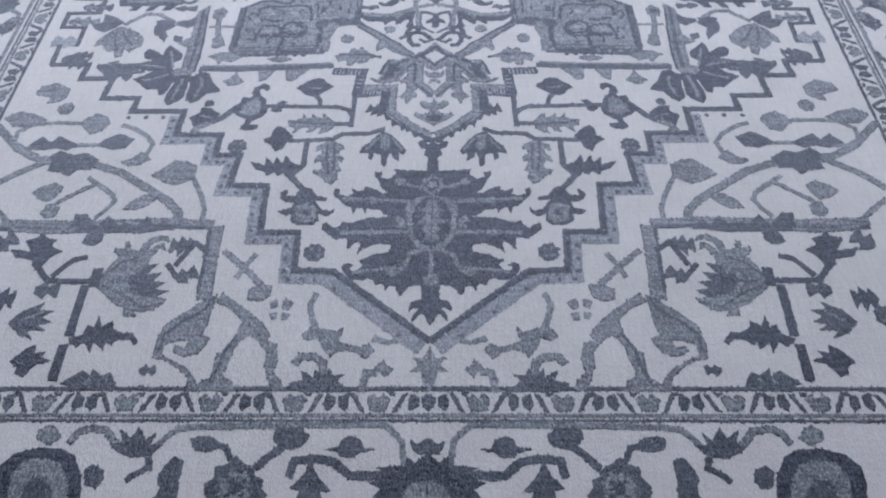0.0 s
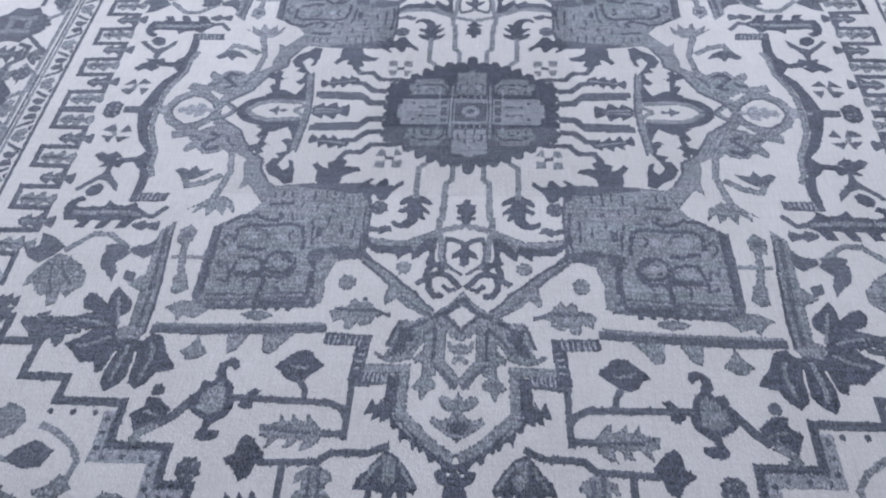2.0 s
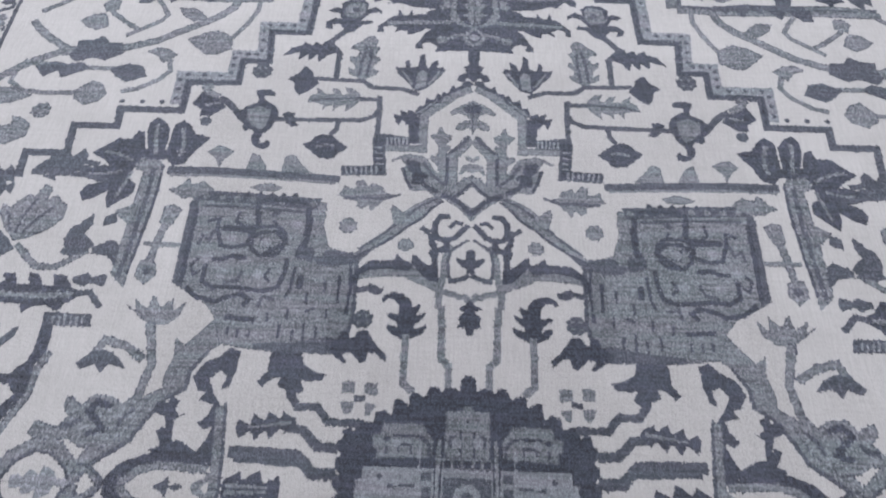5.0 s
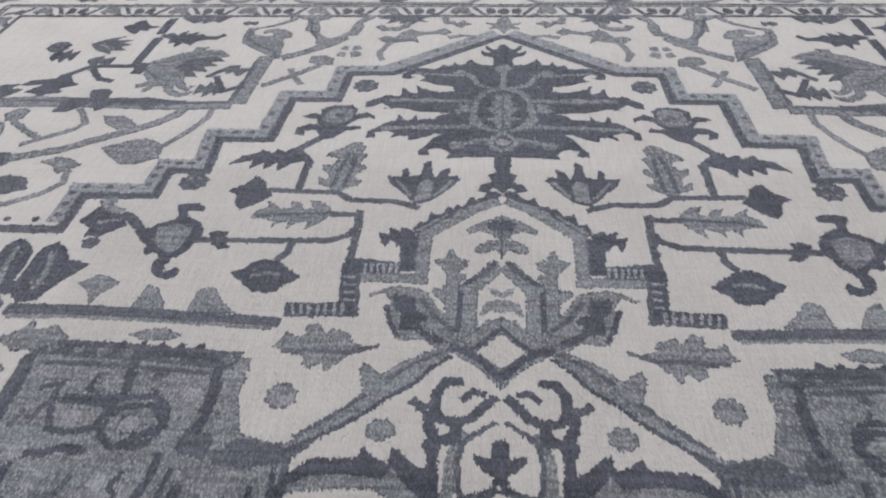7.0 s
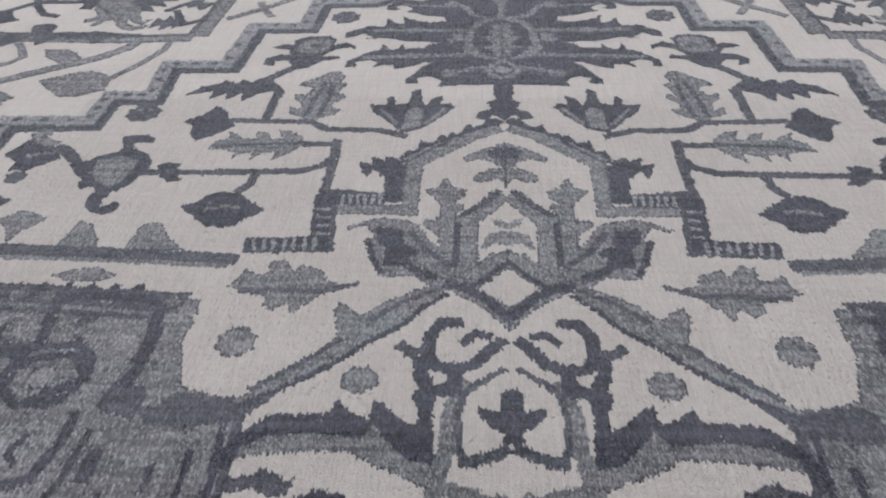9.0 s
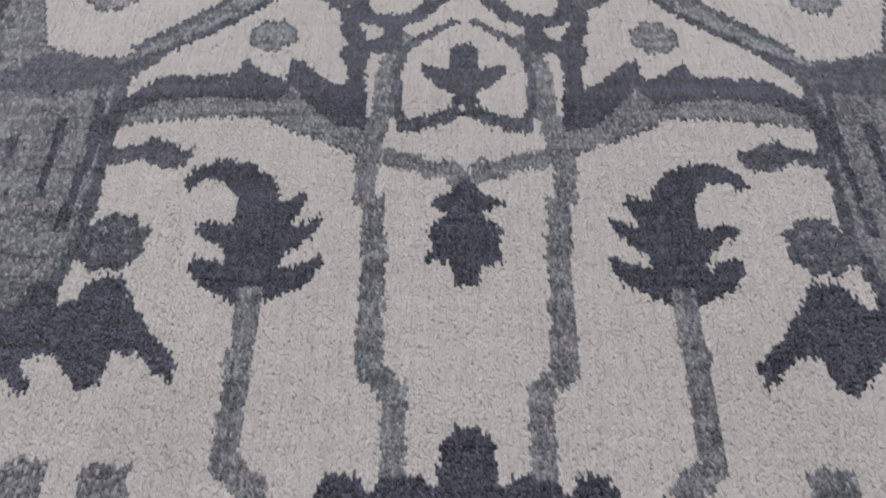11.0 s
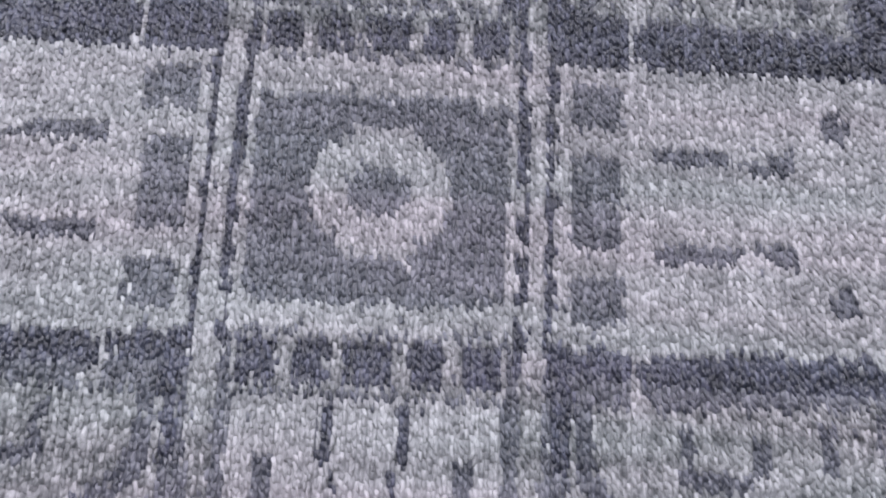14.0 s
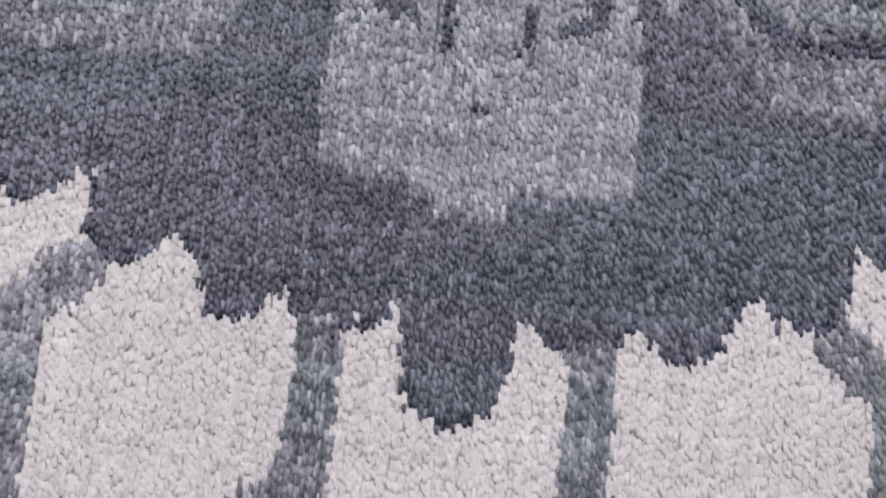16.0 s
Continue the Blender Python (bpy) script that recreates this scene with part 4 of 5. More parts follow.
patch("cartouche_leaf", NAVY, (33, 19.4, 34.5, 19.9, 36.1, 18.5, 38, 17.4, 39.2, 15.3, 38, 13.2, 36.8, 13.2, 37.6, 11.9, 35.5, 11.4, 35.9, 9.9, 37.2, 8.6, 36.2, 7.8, 35, 8.3, 35.7, 6.2, 36.6, 4.7, 38.7, 6, 40.3, 6.3, 41.7, 8, 42.6, 7.4, 41.6, 5.4, 43.1, 4.7, 39.8, 3.6, 35.2, 3.1, 33.3, 3.5, 34.4, 11.2, 35.8, 13.1, 36.7, 15, 35.5, 16.4, 34.4, 15.6, 34.9, 13.5, 33.8, 14, 33.2, 16.3))
patch("cartouche_sprig", NAVY, (38.8, 10.2, 39.8, 9.7, 40.7, 10.5, 40.2, 11.7, 41.4, 12.5, 42, 11.3, 43.4, 11.5, 43.6, 10, 41.8, 9.3, 41, 6.6, 40.2, 6.3, 40.5, 8.9))
stroke("cartouche", NAVY, 1.9, (34.3, 3.7, 38.3, 3.9, 42.7, 3.4, 45.4, 2.4, 46.9, 0.8, 46.9, 0))
stroke("cartouche", GREY, 1.2, (34.5, 2.4, 41.1, 2.8, 43.9, 2, 45.5, 0.5, 45.6, 0))
stroke("cartouche_edge", GREY, 1.5, (34.4, 11.2, 33.7, 4.7, 33.3, 0))
stroke("cartouche_edge", SLATE, 0.5, (33.8, 11.7, 33, 4.6, 32.6, 0))
stroke("cartouche_loop", GREY, 0.9, (33.8, 1.7, 35, 0.7, 36.2, 0, 36.3, 0))
patch("cartouche_bud", SLATE, (37.5, 0, 38.1, 0.5, 39.3, 0.3, 39.5, 1.4, 40.3, 0.6, 41.5, 0, 42, 0))
patch("ribbon", NAVY, (61.6, 24.1, 63.3, 24.4, 63, 19.3, 63.4, 16.9, 65.4, 14.7, 69.3, 15, 68.2, 13.7, 65, 13.4, 63.7, 11.7, 66, 9.1, 67.5, 5.3, 68.2, 2.8, 68.9, 0.1, 67, 0, 65.5, 1, 65.3, 5.2, 64.2, 8.3, 62.4, 11.7, 62.2, 16.3, 61.1, 18.6))
stroke("ribbon", GREY, 1.1, (60.6, 18.3, 61.6, 15.8, 61.9, 11.4, 63.6, 7.8, 64.6, 4.7, 64.8, 0.8, 65.8, 0))
stroke("ribbon_tip", SLATE, 1.0, (67.5, 0.5, 70, 0.5, 72, 0.3))
patch("ribbon_head", SLATE, (56.3, 24.4, 63.2, 24.6, 62.8, 22.6, 56, 22.5))
stroke("ribbon_tooth", LIGHT, 0.35, (57.5, 24.1, 57.3, 22.7))
stroke("ribbon_tooth", LIGHT, 0.35, (58.4, 24.2, 58.1, 22.7))
stroke("ribbon_tooth", LIGHT, 0.35, (59.3, 24.2, 59, 22.7))
stroke("ribbon_tooth", LIGHT, 0.35, (60.1, 24.2, 59.9, 22.7))
stroke("ribbon_tooth", LIGHT, 0.35, (61, 24.2, 60.8, 22.7))
stroke("ribbon_tooth", LIGHT, 0.35, (61.9, 24.2, 61.6, 22.8))
patch("saz_leaf", NAVY, (75, 25.9, 74.8, 27.7, 74.2, 29.2, 71.9, 29, 71, 29.8, 71.7, 31, 69.9, 30.9, 69, 29.1, 67.1, 29.1, 67.8, 31.1, 66.2, 31, 65.1, 29.1, 63.2, 28.9, 64, 31, 62, 30.8, 60.7, 28.9, 59.5, 28.5, 59.5, 27, 60.9, 26.2, 61.7, 24.8, 63.5, 25.8, 65.6, 25.5, 66.9, 24.4, 67.5, 25.9, 69.5, 26, 71.7, 26.2, 72.9, 25.9, 73, 25, 71.6, 24.4, 72.5, 23.4, 74.2, 24.4))
stroke("saz_vein", GREY, 0.9, (73.1, 27.4, 68.8, 27.4, 64.4, 27.3, 60, 27.7))
stroke("saz_stem", SLATE, 0.9, (59.6, 27.7, 57.6, 28.1, 55.4, 25.7))
patch("bar_flower", NAVY, (72.5, 22.2, 71.9, 23.3, 70.7, 23.4, 69.4, 22.4, 69.2, 21, 70.3, 20.4, 71.7, 20.9))
patch("bar_flower", SLATE, (74.9, 21.7, 73.9, 22, 72.2, 20.3, 70.6, 19.2, 68.9, 19.8, 67.4, 21.3, 66.4, 22.2, 66.6, 20.7, 68.5, 18.4, 69.2, 17.3, 69.4, 15.6, 70.2, 15.6, 70.6, 17.8, 72.6, 19.5))
patch("bar_flower", NAVY, (73.8, 12.8, 72.5, 14.2, 71.1, 15, 72, 16.1, 69.8, 15.7, 67.8, 16.1, 67.2, 14.5, 69.3, 14, 68.1, 13.2, 69.6, 11.9, 71.3, 12.8, 72.4, 12))
patch("side_flower", SLATE, (56.4, 16.7, 55.1, 18.1, 54.1, 19.3, 52.4, 18.8, 50.6, 17.9, 49.1, 16.2, 51.7, 16.8, 52.6, 15.3, 53.7, 16.8, 55.4, 15.9))
stroke("twig", GREY, 1.2, (54, 18.7, 53.1, 20.5, 50, 19.7, 46.9, 17.7))
patch("side_flower", GREY, (51.7, 26.4, 49.8, 25.2, 50.4, 27.3, 48.3, 25.6, 47.7, 28, 46.2, 25.9, 44.6, 27.8, 44.4, 25.4, 42.7, 26.9, 43.2, 24.5, 45.3, 23, 47.9, 23.5))
stroke("twig", GREY, 1.3, (47.3, 23.5, 46.3, 20.3, 45.5, 16.9, 46.1, 13.6, 46.3, 11.4))
patch("petal", SLATE, (74.3, 7.5, 72.3, 9.5, 71.6, 7.8))
patch("petal", SLATE, (71.2, 7.8, 70.3, 9.5, 68.4, 7.9))
patch("petal", SLATE, (74.1, 6.2, 71.3, 6.3, 72.2, 4.5))
patch("petal", SLATE, (70.6, 6.5, 68.4, 6.3, 69.6, 4.3))
# corner flower and post
patch("post", GREY, (52.8, 29, 55.3, 31.5, 55.2, 38.4, 55.1, 44.9, 55, 51, 56.7, 51.8, 55.7, 55.9, 53.6, 56.3, 53.3, 54.5, 51.8, 52.2, 51.5, 47.4, 52, 39.7, 52.6, 32.9))
stroke("post_line", SLATE, 0.8, (54.1, 30.9, 53.5, 38.6, 53.3, 46.1, 53.4, 51.7))
stroke("post_line", NAVY, 0.4, (52.9, 31.4, 52.2, 39.7, 51.8, 47.4, 52, 52))
patch("post_leaf", SLATE, (55, 32.9, 56.7, 34.6, 59.2, 35, 59.5, 36, 56.5, 37.5, 55.2, 36.5))
patch("post_leaf", GREY, (54.5, 40.2, 56.4, 41.7, 57.7, 43, 54.9, 44.4, 54, 44))
patch("post_leaf", SLATE, (56.8, 40.8, 58.9, 40, 59, 41.7, 57.2, 42.5))
patch("corner_lobe", NAVY, (55.6, 46.8, 58.2, 44.3, 59.2, 43.4, 59.9, 45.5, 59.9, 47, 61.9, 45.5, 63.6, 44.8, 64.4, 46.3, 63.7, 47.8, 61.5, 48.6, 63.8, 49.2, 65.7, 50, 64.8, 51.2, 61.9, 52.1, 59.2, 51.3, 58, 50.6, 56.9, 49.3, 55.7, 48.4))
patch("corner_lobe", NAVY, (45.2, 58.7, 47.9, 59.3, 49.2, 61.2, 50.6, 62.3, 51.9, 61.3, 52.1, 59.5, 53.5, 61.7, 55.3, 62.8, 56.4, 61.6, 56.4, 59.2, 57.9, 59.7, 58.6, 57.9, 61.1, 57.8, 62.4, 56.4, 64.7, 54.7, 62.3, 53.4, 60.4, 51.5, 58.5, 49.3, 57.1, 49.9, 56.6, 52.7, 55.8, 54, 53.7, 53.5, 51.7, 53.8, 50.5, 52.4, 48.5, 53, 47.4, 55.7, 46, 57.3))
stroke("lobe_gap", CREAM, 0.4, (52.4, 60.2, 52.2, 57.6, 52.3, 55.7))
stroke("lobe_gap", CREAM, 0.4, (56.7, 59.8, 56.1, 57.5, 55.6, 55.8))
stroke("lobe_vein", GREY, 0.7, (49.7, 54.4, 49.5, 57.2, 50.4, 60.7))
stroke("lobe_vein", GREY, 0.7, (53.8, 54.6, 54.5, 57.7, 54.9, 61.2))
stroke("lobe_vein", GREY, 0.6, (57.2, 53.1, 60, 54.6, 62.6, 55))
stroke("lobe_vein", GREY, 0.5, (56.9, 51.1, 57.6, 48.4, 58.4, 45.4))
stroke("lobe_vein", GREY, 0.5, (58.4, 51.1, 60.8, 50.4, 64, 50.2))
patch("corner_bud", SLATE, (65.1, 52.6, 66.6, 50.9, 66.6, 49.3, 67.7, 51.2, 69.9, 49.3, 70, 51.3, 72.3, 50.2, 73.4, 51.3, 71.8, 52.8, 69.7, 53.3, 70.3, 54.9, 68.7, 55.1, 67.7, 53.6, 66, 55.4, 65.1, 54.1))
stroke("corner_twig", SLATE, 0.9, (62.8, 52.1, 65.1, 52.6, 67.1, 52.6))
patch("side_bloom", SLATE, (59.2, 36.4, 60.7, 35, 62.3, 34.9, 63.7, 35.8, 64.3, 37.4, 62.6, 38.2, 62.4, 40.5, 60.8, 42.3, 60.5, 40.4, 61.4, 38.5, 60.1, 37.5))
patch("tulip", GREY, (65.6, 41.2, 67.3, 39.2, 69.9, 37.5, 72.2, 36.8, 74.5, 39.3, 76.1, 41.9, 76.2, 43.8, 74.7, 43, 73.3, 45, 72.3, 45.9, 71.5, 45.1, 70.4, 47.7, 69.1, 47.1, 69.2, 44.6, 67.8, 45.8, 66.9, 44.5, 65.5, 43.6))
stroke("tulip_vein", SLATE, 0.5, (71.4, 38, 69.8, 41, 67.6, 43.5))
stroke("tulip_vein", SLATE, 0.5, (72.4, 38.1, 72.1, 41.5, 70.7, 45.1))
stroke("tulip_vein", SLATE, 0.5, (73.3, 38.6, 74.3, 41, 75.1, 42.3))
patch("tulip_leaf", SLATE, (71.6, 35.3, 74.5, 33.1, 76.8, 32.3, 76.5, 35.2, 78.9, 36, 77.6, 37.7, 75.2, 38.8, 73.1, 37.1))
stroke("corner_twig", SLATE, 0.9, (60.4, 48.8, 64.6, 50, 69.7, 50.4, 73.2, 50.3))
stroke("key", GREY, 1.2, (48.6, 42.5, 49.3, 38.8, 49.7, 36.3, 49.9, 32.8))
patch("key", GREY, (46.9, 43.6, 48.3, 44.6, 49.8, 44.3, 50, 41, 48.6, 39.8, 47.8, 40.9))
patch("key", GREY, (48.7, 33.3, 50, 34.3, 51.4, 34, 51.6, 31.1, 49.8, 29.8, 48.4, 31.3))
rosette("key_seed", SLATE, 50, 32.1, 0.8)
stroke("tie", GREY, 0.7, (45.6, 37, 51.6, 37))
patch("sill_leaf", GREY, (42.4, 47.8, 44.5, 49.4, 46.4, 48.7, 47.1, 49.9, 48.3, 48.3, 49.9, 47.4, 47.5, 46, 45, 46, 43.6, 46.7))
patch("sill_leaf", GREY, (31.2, 48.6, 33.3, 49.5, 35.3, 49.1, 36.8, 48.4, 34.7, 47.6, 32.2, 47.8))
patch("bar_leaf", GREY, (27, 51.7, 29.1, 54, 30.2, 55.6, 31.6, 55.2, 32.1, 51.8))
patch("bar_leaf", GREY, (34.1, 51.5, 35.9, 54.9, 37.4, 55.7, 38, 52.1))
stroke("frame_bar", SLATE, 1.5, (22, 50.6, 31.4, 51.1, 41.7, 51.6, 51, 51.5))
stroke("frame_line", GREY, 0.5, (22.6, 49.8, 31.4, 50.3, 41.6, 50.6, 50.5, 50.6))
patch("bar_bud", GREY, (40.6, 55.7, 42.4, 56.9, 43.6, 56.9, 45.2, 55.6, 43.6, 54.4, 42.6, 52.3, 42, 54.1))
# scrolls, bell and wings between medallion and gable
patch("cross_band", GREY, (18.6, 36.2, 16.3, 38.5, 13.3, 41.1, 11.5, 43.8, 9.5, 46, 6.8, 47.5, 4.5, 48.7, 2.7, 50.1, 0, 52.3, 0, 50.9, 1.9, 48.8, 3.1, 47.6, 4.9, 47.1, 6.5, 45.3, 7.8, 43.7, 10, 42.1, 12.2, 39.7, 15.2, 37.7, 18.1, 35.7))
stroke("cross_line", NAVY, 0.45, (18.3, 35.8, 15.2, 37.6, 12.4, 39.6, 10.1, 41.8, 7.8, 43.6, 6.3, 45.6, 4.6, 46.9))
stroke("cross_line", SLATE, 0.5, (17.6, 37.2, 14, 40.2, 11, 43.4, 8.1, 45.9, 4.5, 48.1))
patch("cross_point", GREY, (0, 45.6, 1.9, 47.3, 3.5, 48.3, 5.6, 48.8, 6.3, 47.8, 4.5, 47.2, 2, 45.5, 0, 43))
stroke("cross_line", NAVY, 0.9, (5.1, 48.1, 3.5, 47.6, 1.8, 46.5, 0, 44.3))
stroke("cross_line", NAVY, 0.5, (3.1, 47.6, 1.9, 48.6, 0, 50.8))
patch("cross_bud", GREY, (13.2, 44.9, 12.8, 45.8, 11.7, 45.1, 11, 44.5, 10.5, 44.9, 10.1, 43.8, 11.2, 42, 12.4, 42))
patch("lappet", GREY, (22, 47.5, 21.4, 48.3, 21.1, 49.5, 19.9, 48.8, 19.1, 49.1, 19.2, 50.3, 18.1, 50.8, 17.1, 49.3, 16.5, 50.1, 15.6, 49.8, 14.6, 49.3, 14.4, 48.3, 12.9, 47.7, 14.2, 46.8, 15, 45.9, 15.8, 45.2, 16.2, 44.3, 16.8, 45.6, 17.8, 44.8, 18.7, 45.4, 18.7, 46.4, 20.4, 46.6))
stroke("lappet_line", SLATE, 0.6, (21, 46.9, 18.1, 47.1, 14.3, 47, 11.7, 48))
rosette("rosette", GREY, 19.7, 41.6, 1.5)
rosette("rosette", GREY, 10.3, 38.3, 1.3)
rosette("rosette", SLATE, 15.9, 25.2, 1.6)
stroke("block_line", NAVY, 0.5, (18.6, 35, 18.4, 32.5, 18.2, 30.3, 18.4, 27.9, 18.5, 25.8))
patch("bell_wing", GREY, (4.4, 30.3, 4.4, 32.2, 6.4, 32.6, 7.7, 33.7, 9, 35.3, 9.7, 34.1, 13.2, 34.5, 15.6, 34.2, 17.2, 33.2, 17.4, 31.7, 16.3, 32.1, 13.4, 32.5, 10.4, 32.6, 8.7, 31.7, 6.5, 30.8, 5.5, 30.2))
patch("bell_wing", NAVY, (4.8, 31.7, 5.2, 35.8, 4.8, 37.5, 6.1, 38, 6.7, 37.1, 6.1, 35.8, 6.2, 34.7, 7, 35, 8.5, 36.4, 9.1, 36.6, 9.3, 35.1, 10.4, 35.6, 11.6, 36.7, 11.8, 35.5, 13.4, 35.4, 15.6, 35.3, 16.9, 34.3, 17.8, 33.1, 18.2, 32.3, 18, 31, 17.3, 31.4, 17.1, 32.7, 15.5, 33.5, 13.1, 33.9, 10.6, 33.7, 9.6, 33.5, 8.9, 34.7, 7.4, 32.9, 6.4, 32))
patch("wing_tip", SLATE, (18, 31.1, 17.8, 29.9, 16.8, 29.5, 15.7, 29.9, 14.4, 29.3, 13.4, 29.6, 13, 30.7, 13.8, 30.5, 14.6, 31, 15.4, 31.4, 15.6, 30.8, 17.1, 30.6))
stroke("bell_pillar", GREY, 1.1, (3.1, 38.5, 3.6, 37.5, 4, 35.8, 4.1, 33, 4.4, 31.8, 4.8, 30.3))
stroke("bell_line", SLATE, 0.5, (2.5, 38, 3.2, 37.3, 3.5, 35.6, 3.4, 33.4, 3.1, 32.2))
stroke("bell_line", SLATE, 0.9, (0.2, 33.2, 1.2, 32.5, 2.6, 32.1, 3.5, 32.2))
stroke("bell_line", SLATE, 0.5, (0.4, 39.6, 1.5, 38.8, 2.6, 37.9))
patch("bell_flower", NAVY, (0, 37.8, 0.7, 37.4, 0.8, 35.8, 2.2, 36.3, 2.2, 35.6, 1.3, 34.7, 0.6, 34.2, 0.7, 33.5, 0, 33.2))
stroke("bell_base", GREY, 1.0, (4.3, 30.3, 3.4, 29.9, 2.5, 29.8, 1.6, 29.3, 0.8, 29.5, 0.2, 28.6))
patch("drop", NAVY, (0, 28.9, 0.4, 28.5, 0.9, 27.9, 1.5, 27.7, 1.8, 27.3, 0.8, 26.9, 1.3, 26.3, 1.7, 25.9, 1.4, 25.1, 1.9, 24.3, 0.7, 24.1, 0.5, 23.3, 0, 22.9))
patch("thistle", NAVY, (8.7, 22.3, 7.9, 22.6, 6.7, 23.3, 6.3, 24.2, 6.7, 24.5, 7.6, 24.1, 8.3, 23.9, 8.1, 24.4, 7.5, 25.2, 6.7, 26, 6.6, 26.7, 7.1, 26.4, 7.9, 26, 7.7, 26.9, 7.4, 27.6, 7.6, 28, 8.7, 27.4, 8.7, 28.2, 9.2, 28.9, 10.2, 29.7, 11.7, 29.9, 13, 29.3, 13.4, 28.4, 13, 28, 12.3, 28.7, 11.4, 28.6, 10.7, 27.7, 10.6, 26.8, 10.8, 26, 11.8, 26.3, 12.5, 26.1, 11.9, 25.5, 10.9, 24.9, 10.6, 24, 11.4, 24.4, 12.2, 24.6, 12.4, 23.9, 11.6, 23, 10.4, 22.4, 9.7, 22))
patch("sprig", NAVY, (20.4, 20.5, 20.2, 21.1, 19.2, 21.9, 19, 23, 18.3, 23.4, 17.6, 22.7, 17.5, 22, 16.9, 22.3, 16.6, 23, 15.9, 23.4, 14.9, 23.3, 14.2, 21.9, 13.5, 21.1, 12.8, 20.3, 11.8, 19.5, 12.1, 18.5, 12.8, 19, 13.5, 19.8, 14.7, 19.7, 14.9, 18.5, 15.6, 18.2, 16.5, 19, 17.2, 19.7, 18.4, 19.5, 17.5, 18.3, 18.2, 18.2, 19.6, 19.2))
stroke("scroll", NAVY, 1.0, (0.4, 42.3, 1.2, 41.5, 2.4, 40, 3.7, 39.4, 5, 39.6, 5.8, 40.5, 5.8, 42.5, 5, 43.8, 3.4, 43.9))
stroke("scroll", NAVY, 0.7, (1.3, 42.5, 2.5, 42.8, 3.5, 41.8))
stroke("scroll", SLATE, 0.9, (5.7, 41.1, 6.9, 40.9, 8, 41.7))
stroke("scroll", NAVY, 1.1, (3.8, 39.3, 3.9, 37.7, 5.4, 37.5, 6.2, 38.8, 6.4, 40.5))
stroke("stem", GREY, 1.1, (4.8, 30.3, 4.7, 27.4))
stroke("stem", GREY, 1.1, (4.3, 27.8, 4.2, 27.1, 4.2, 24.4, 4.1, 21.3, 4, 19))
stroke("stem", GREY, 1.1, (4.1, 25.7, 4.1, 22.1, 4, 19.1, 3, 18.4, 2.9, 16.6, 3, 14.8))
stroke("stem", GREY, 1.1, (9.4, 22.9, 9.4, 19.9, 9.4, 16.7, 9.3, 15.3, 7.8, 14.1))
# corner panel of the field
stroke("panel_frame", SLATE, 1, (78.7, 95.1, 66.1, 95.5, 52.7, 95.6, 46.7, 94.5, 40.4, 94.9))
stroke("panel_frame", GREY, 1.6, (79.1, 93.8, 65.5, 94.1, 49, 93.5, 39.6, 94))
stroke("panel_frame", GREY, 2.6, (39, 94.6, 38.8, 103.3, 38.4, 110.3))
stroke("panel_frame", SLATE, 0.7, (40.2, 95.2, 39.8, 103.3, 39.6, 109.1))
patch("bird_palmette", GREY, (57.9, 106.2, 56.6, 103.9, 55.2, 101.4, 56.4, 100.2, 56.3, 99.3, 54.6, 99.8, 54.9, 98.1, 54.1, 98.1, 53.4, 99.9, 52, 100.2, 51.5, 98.4, 50.2, 97.1, 48.9, 96.5, 47.2, 97.1, 46.9, 98.1, 48.6, 97.7, 50.1, 98.6, 50.6, 100.6, 49.3, 99, 47.9, 98.4, 47, 100.2, 48.4, 99.6, 49.4, 101.5, 49.7, 102.7, 49.2, 104.7, 49.9, 106.8, 48.8, 109.1, 44.7, 110.3, 46.6, 112.3, 48.9, 112.7, 49.9, 112.3, 49.1, 113.6, 51.2, 113.6, 51.5, 111.9, 53, 111.4, 55, 109.7, 57.2, 108))
patch("bird_core", SLATE, (52.6, 105.7, 50.5, 104.5, 49.8, 103.3, 47.7, 102.8, 49.5, 105.2, 46.7, 104.7, 48, 106.6, 45.6, 106.8, 47.4, 108.1, 44.8, 108.5, 47.1, 110, 51.2, 109.1))
stroke("bird_line", SLATE, 0.45, (57.1, 105.6, 54.4, 102.7, 51.7, 101.5))
stroke("bird_line", SLATE, 0.45, (56.5, 107.5, 52.7, 109.1, 48.6, 111.9, 45, 110.8))
stroke("bird_line", SLATE, 0.4, (55.8, 106.6, 52.4, 106.6))
patch("corner_flower", NAVY, (59.2, 117.9, 57.1, 117, 56.7, 115.2, 55.6, 115.8, 55.3, 113.6, 54.3, 115.5, 52.7, 114.5, 52.3, 116, 50.4, 116.8, 48.8, 116.8, 47.5, 118.4, 48.2, 119.1, 49, 117.9, 51.2, 118.1, 51.9, 118.9, 53, 118.4, 53, 119.9, 54.9, 118.4, 54.9, 120.5, 56.3, 118.4, 57.3, 119.4, 58.5, 118.7))
patch("corner_fan", SLATE, (58.1, 125.9, 56.3, 124.5, 55.2, 123.5, 53.6, 124.5, 53.5, 123.2, 51.8, 124.5, 50.6, 123.8, 49.8, 125.1, 49, 126.4, 53.8, 126.7))
stroke("corner_vein", GREY, 0.5, (54, 125.9, 53.5, 124.8))
stroke("corner_vein", GREY, 0.5, (52, 126.1, 51.7, 124.8))
patch("corner_leaf", NAVY, (69.7, 103.2, 70.6, 102, 73.8, 101.4, 74.9, 99.8, 71.2, 100.2, 73.1, 97.7, 70.8, 97, 70.9, 95.1, 69.5, 97, 67.5, 97.7, 68.1, 98.9, 65.7, 100.2, 67.3, 101.4, 67.9, 102.6, 68.5, 103.8))
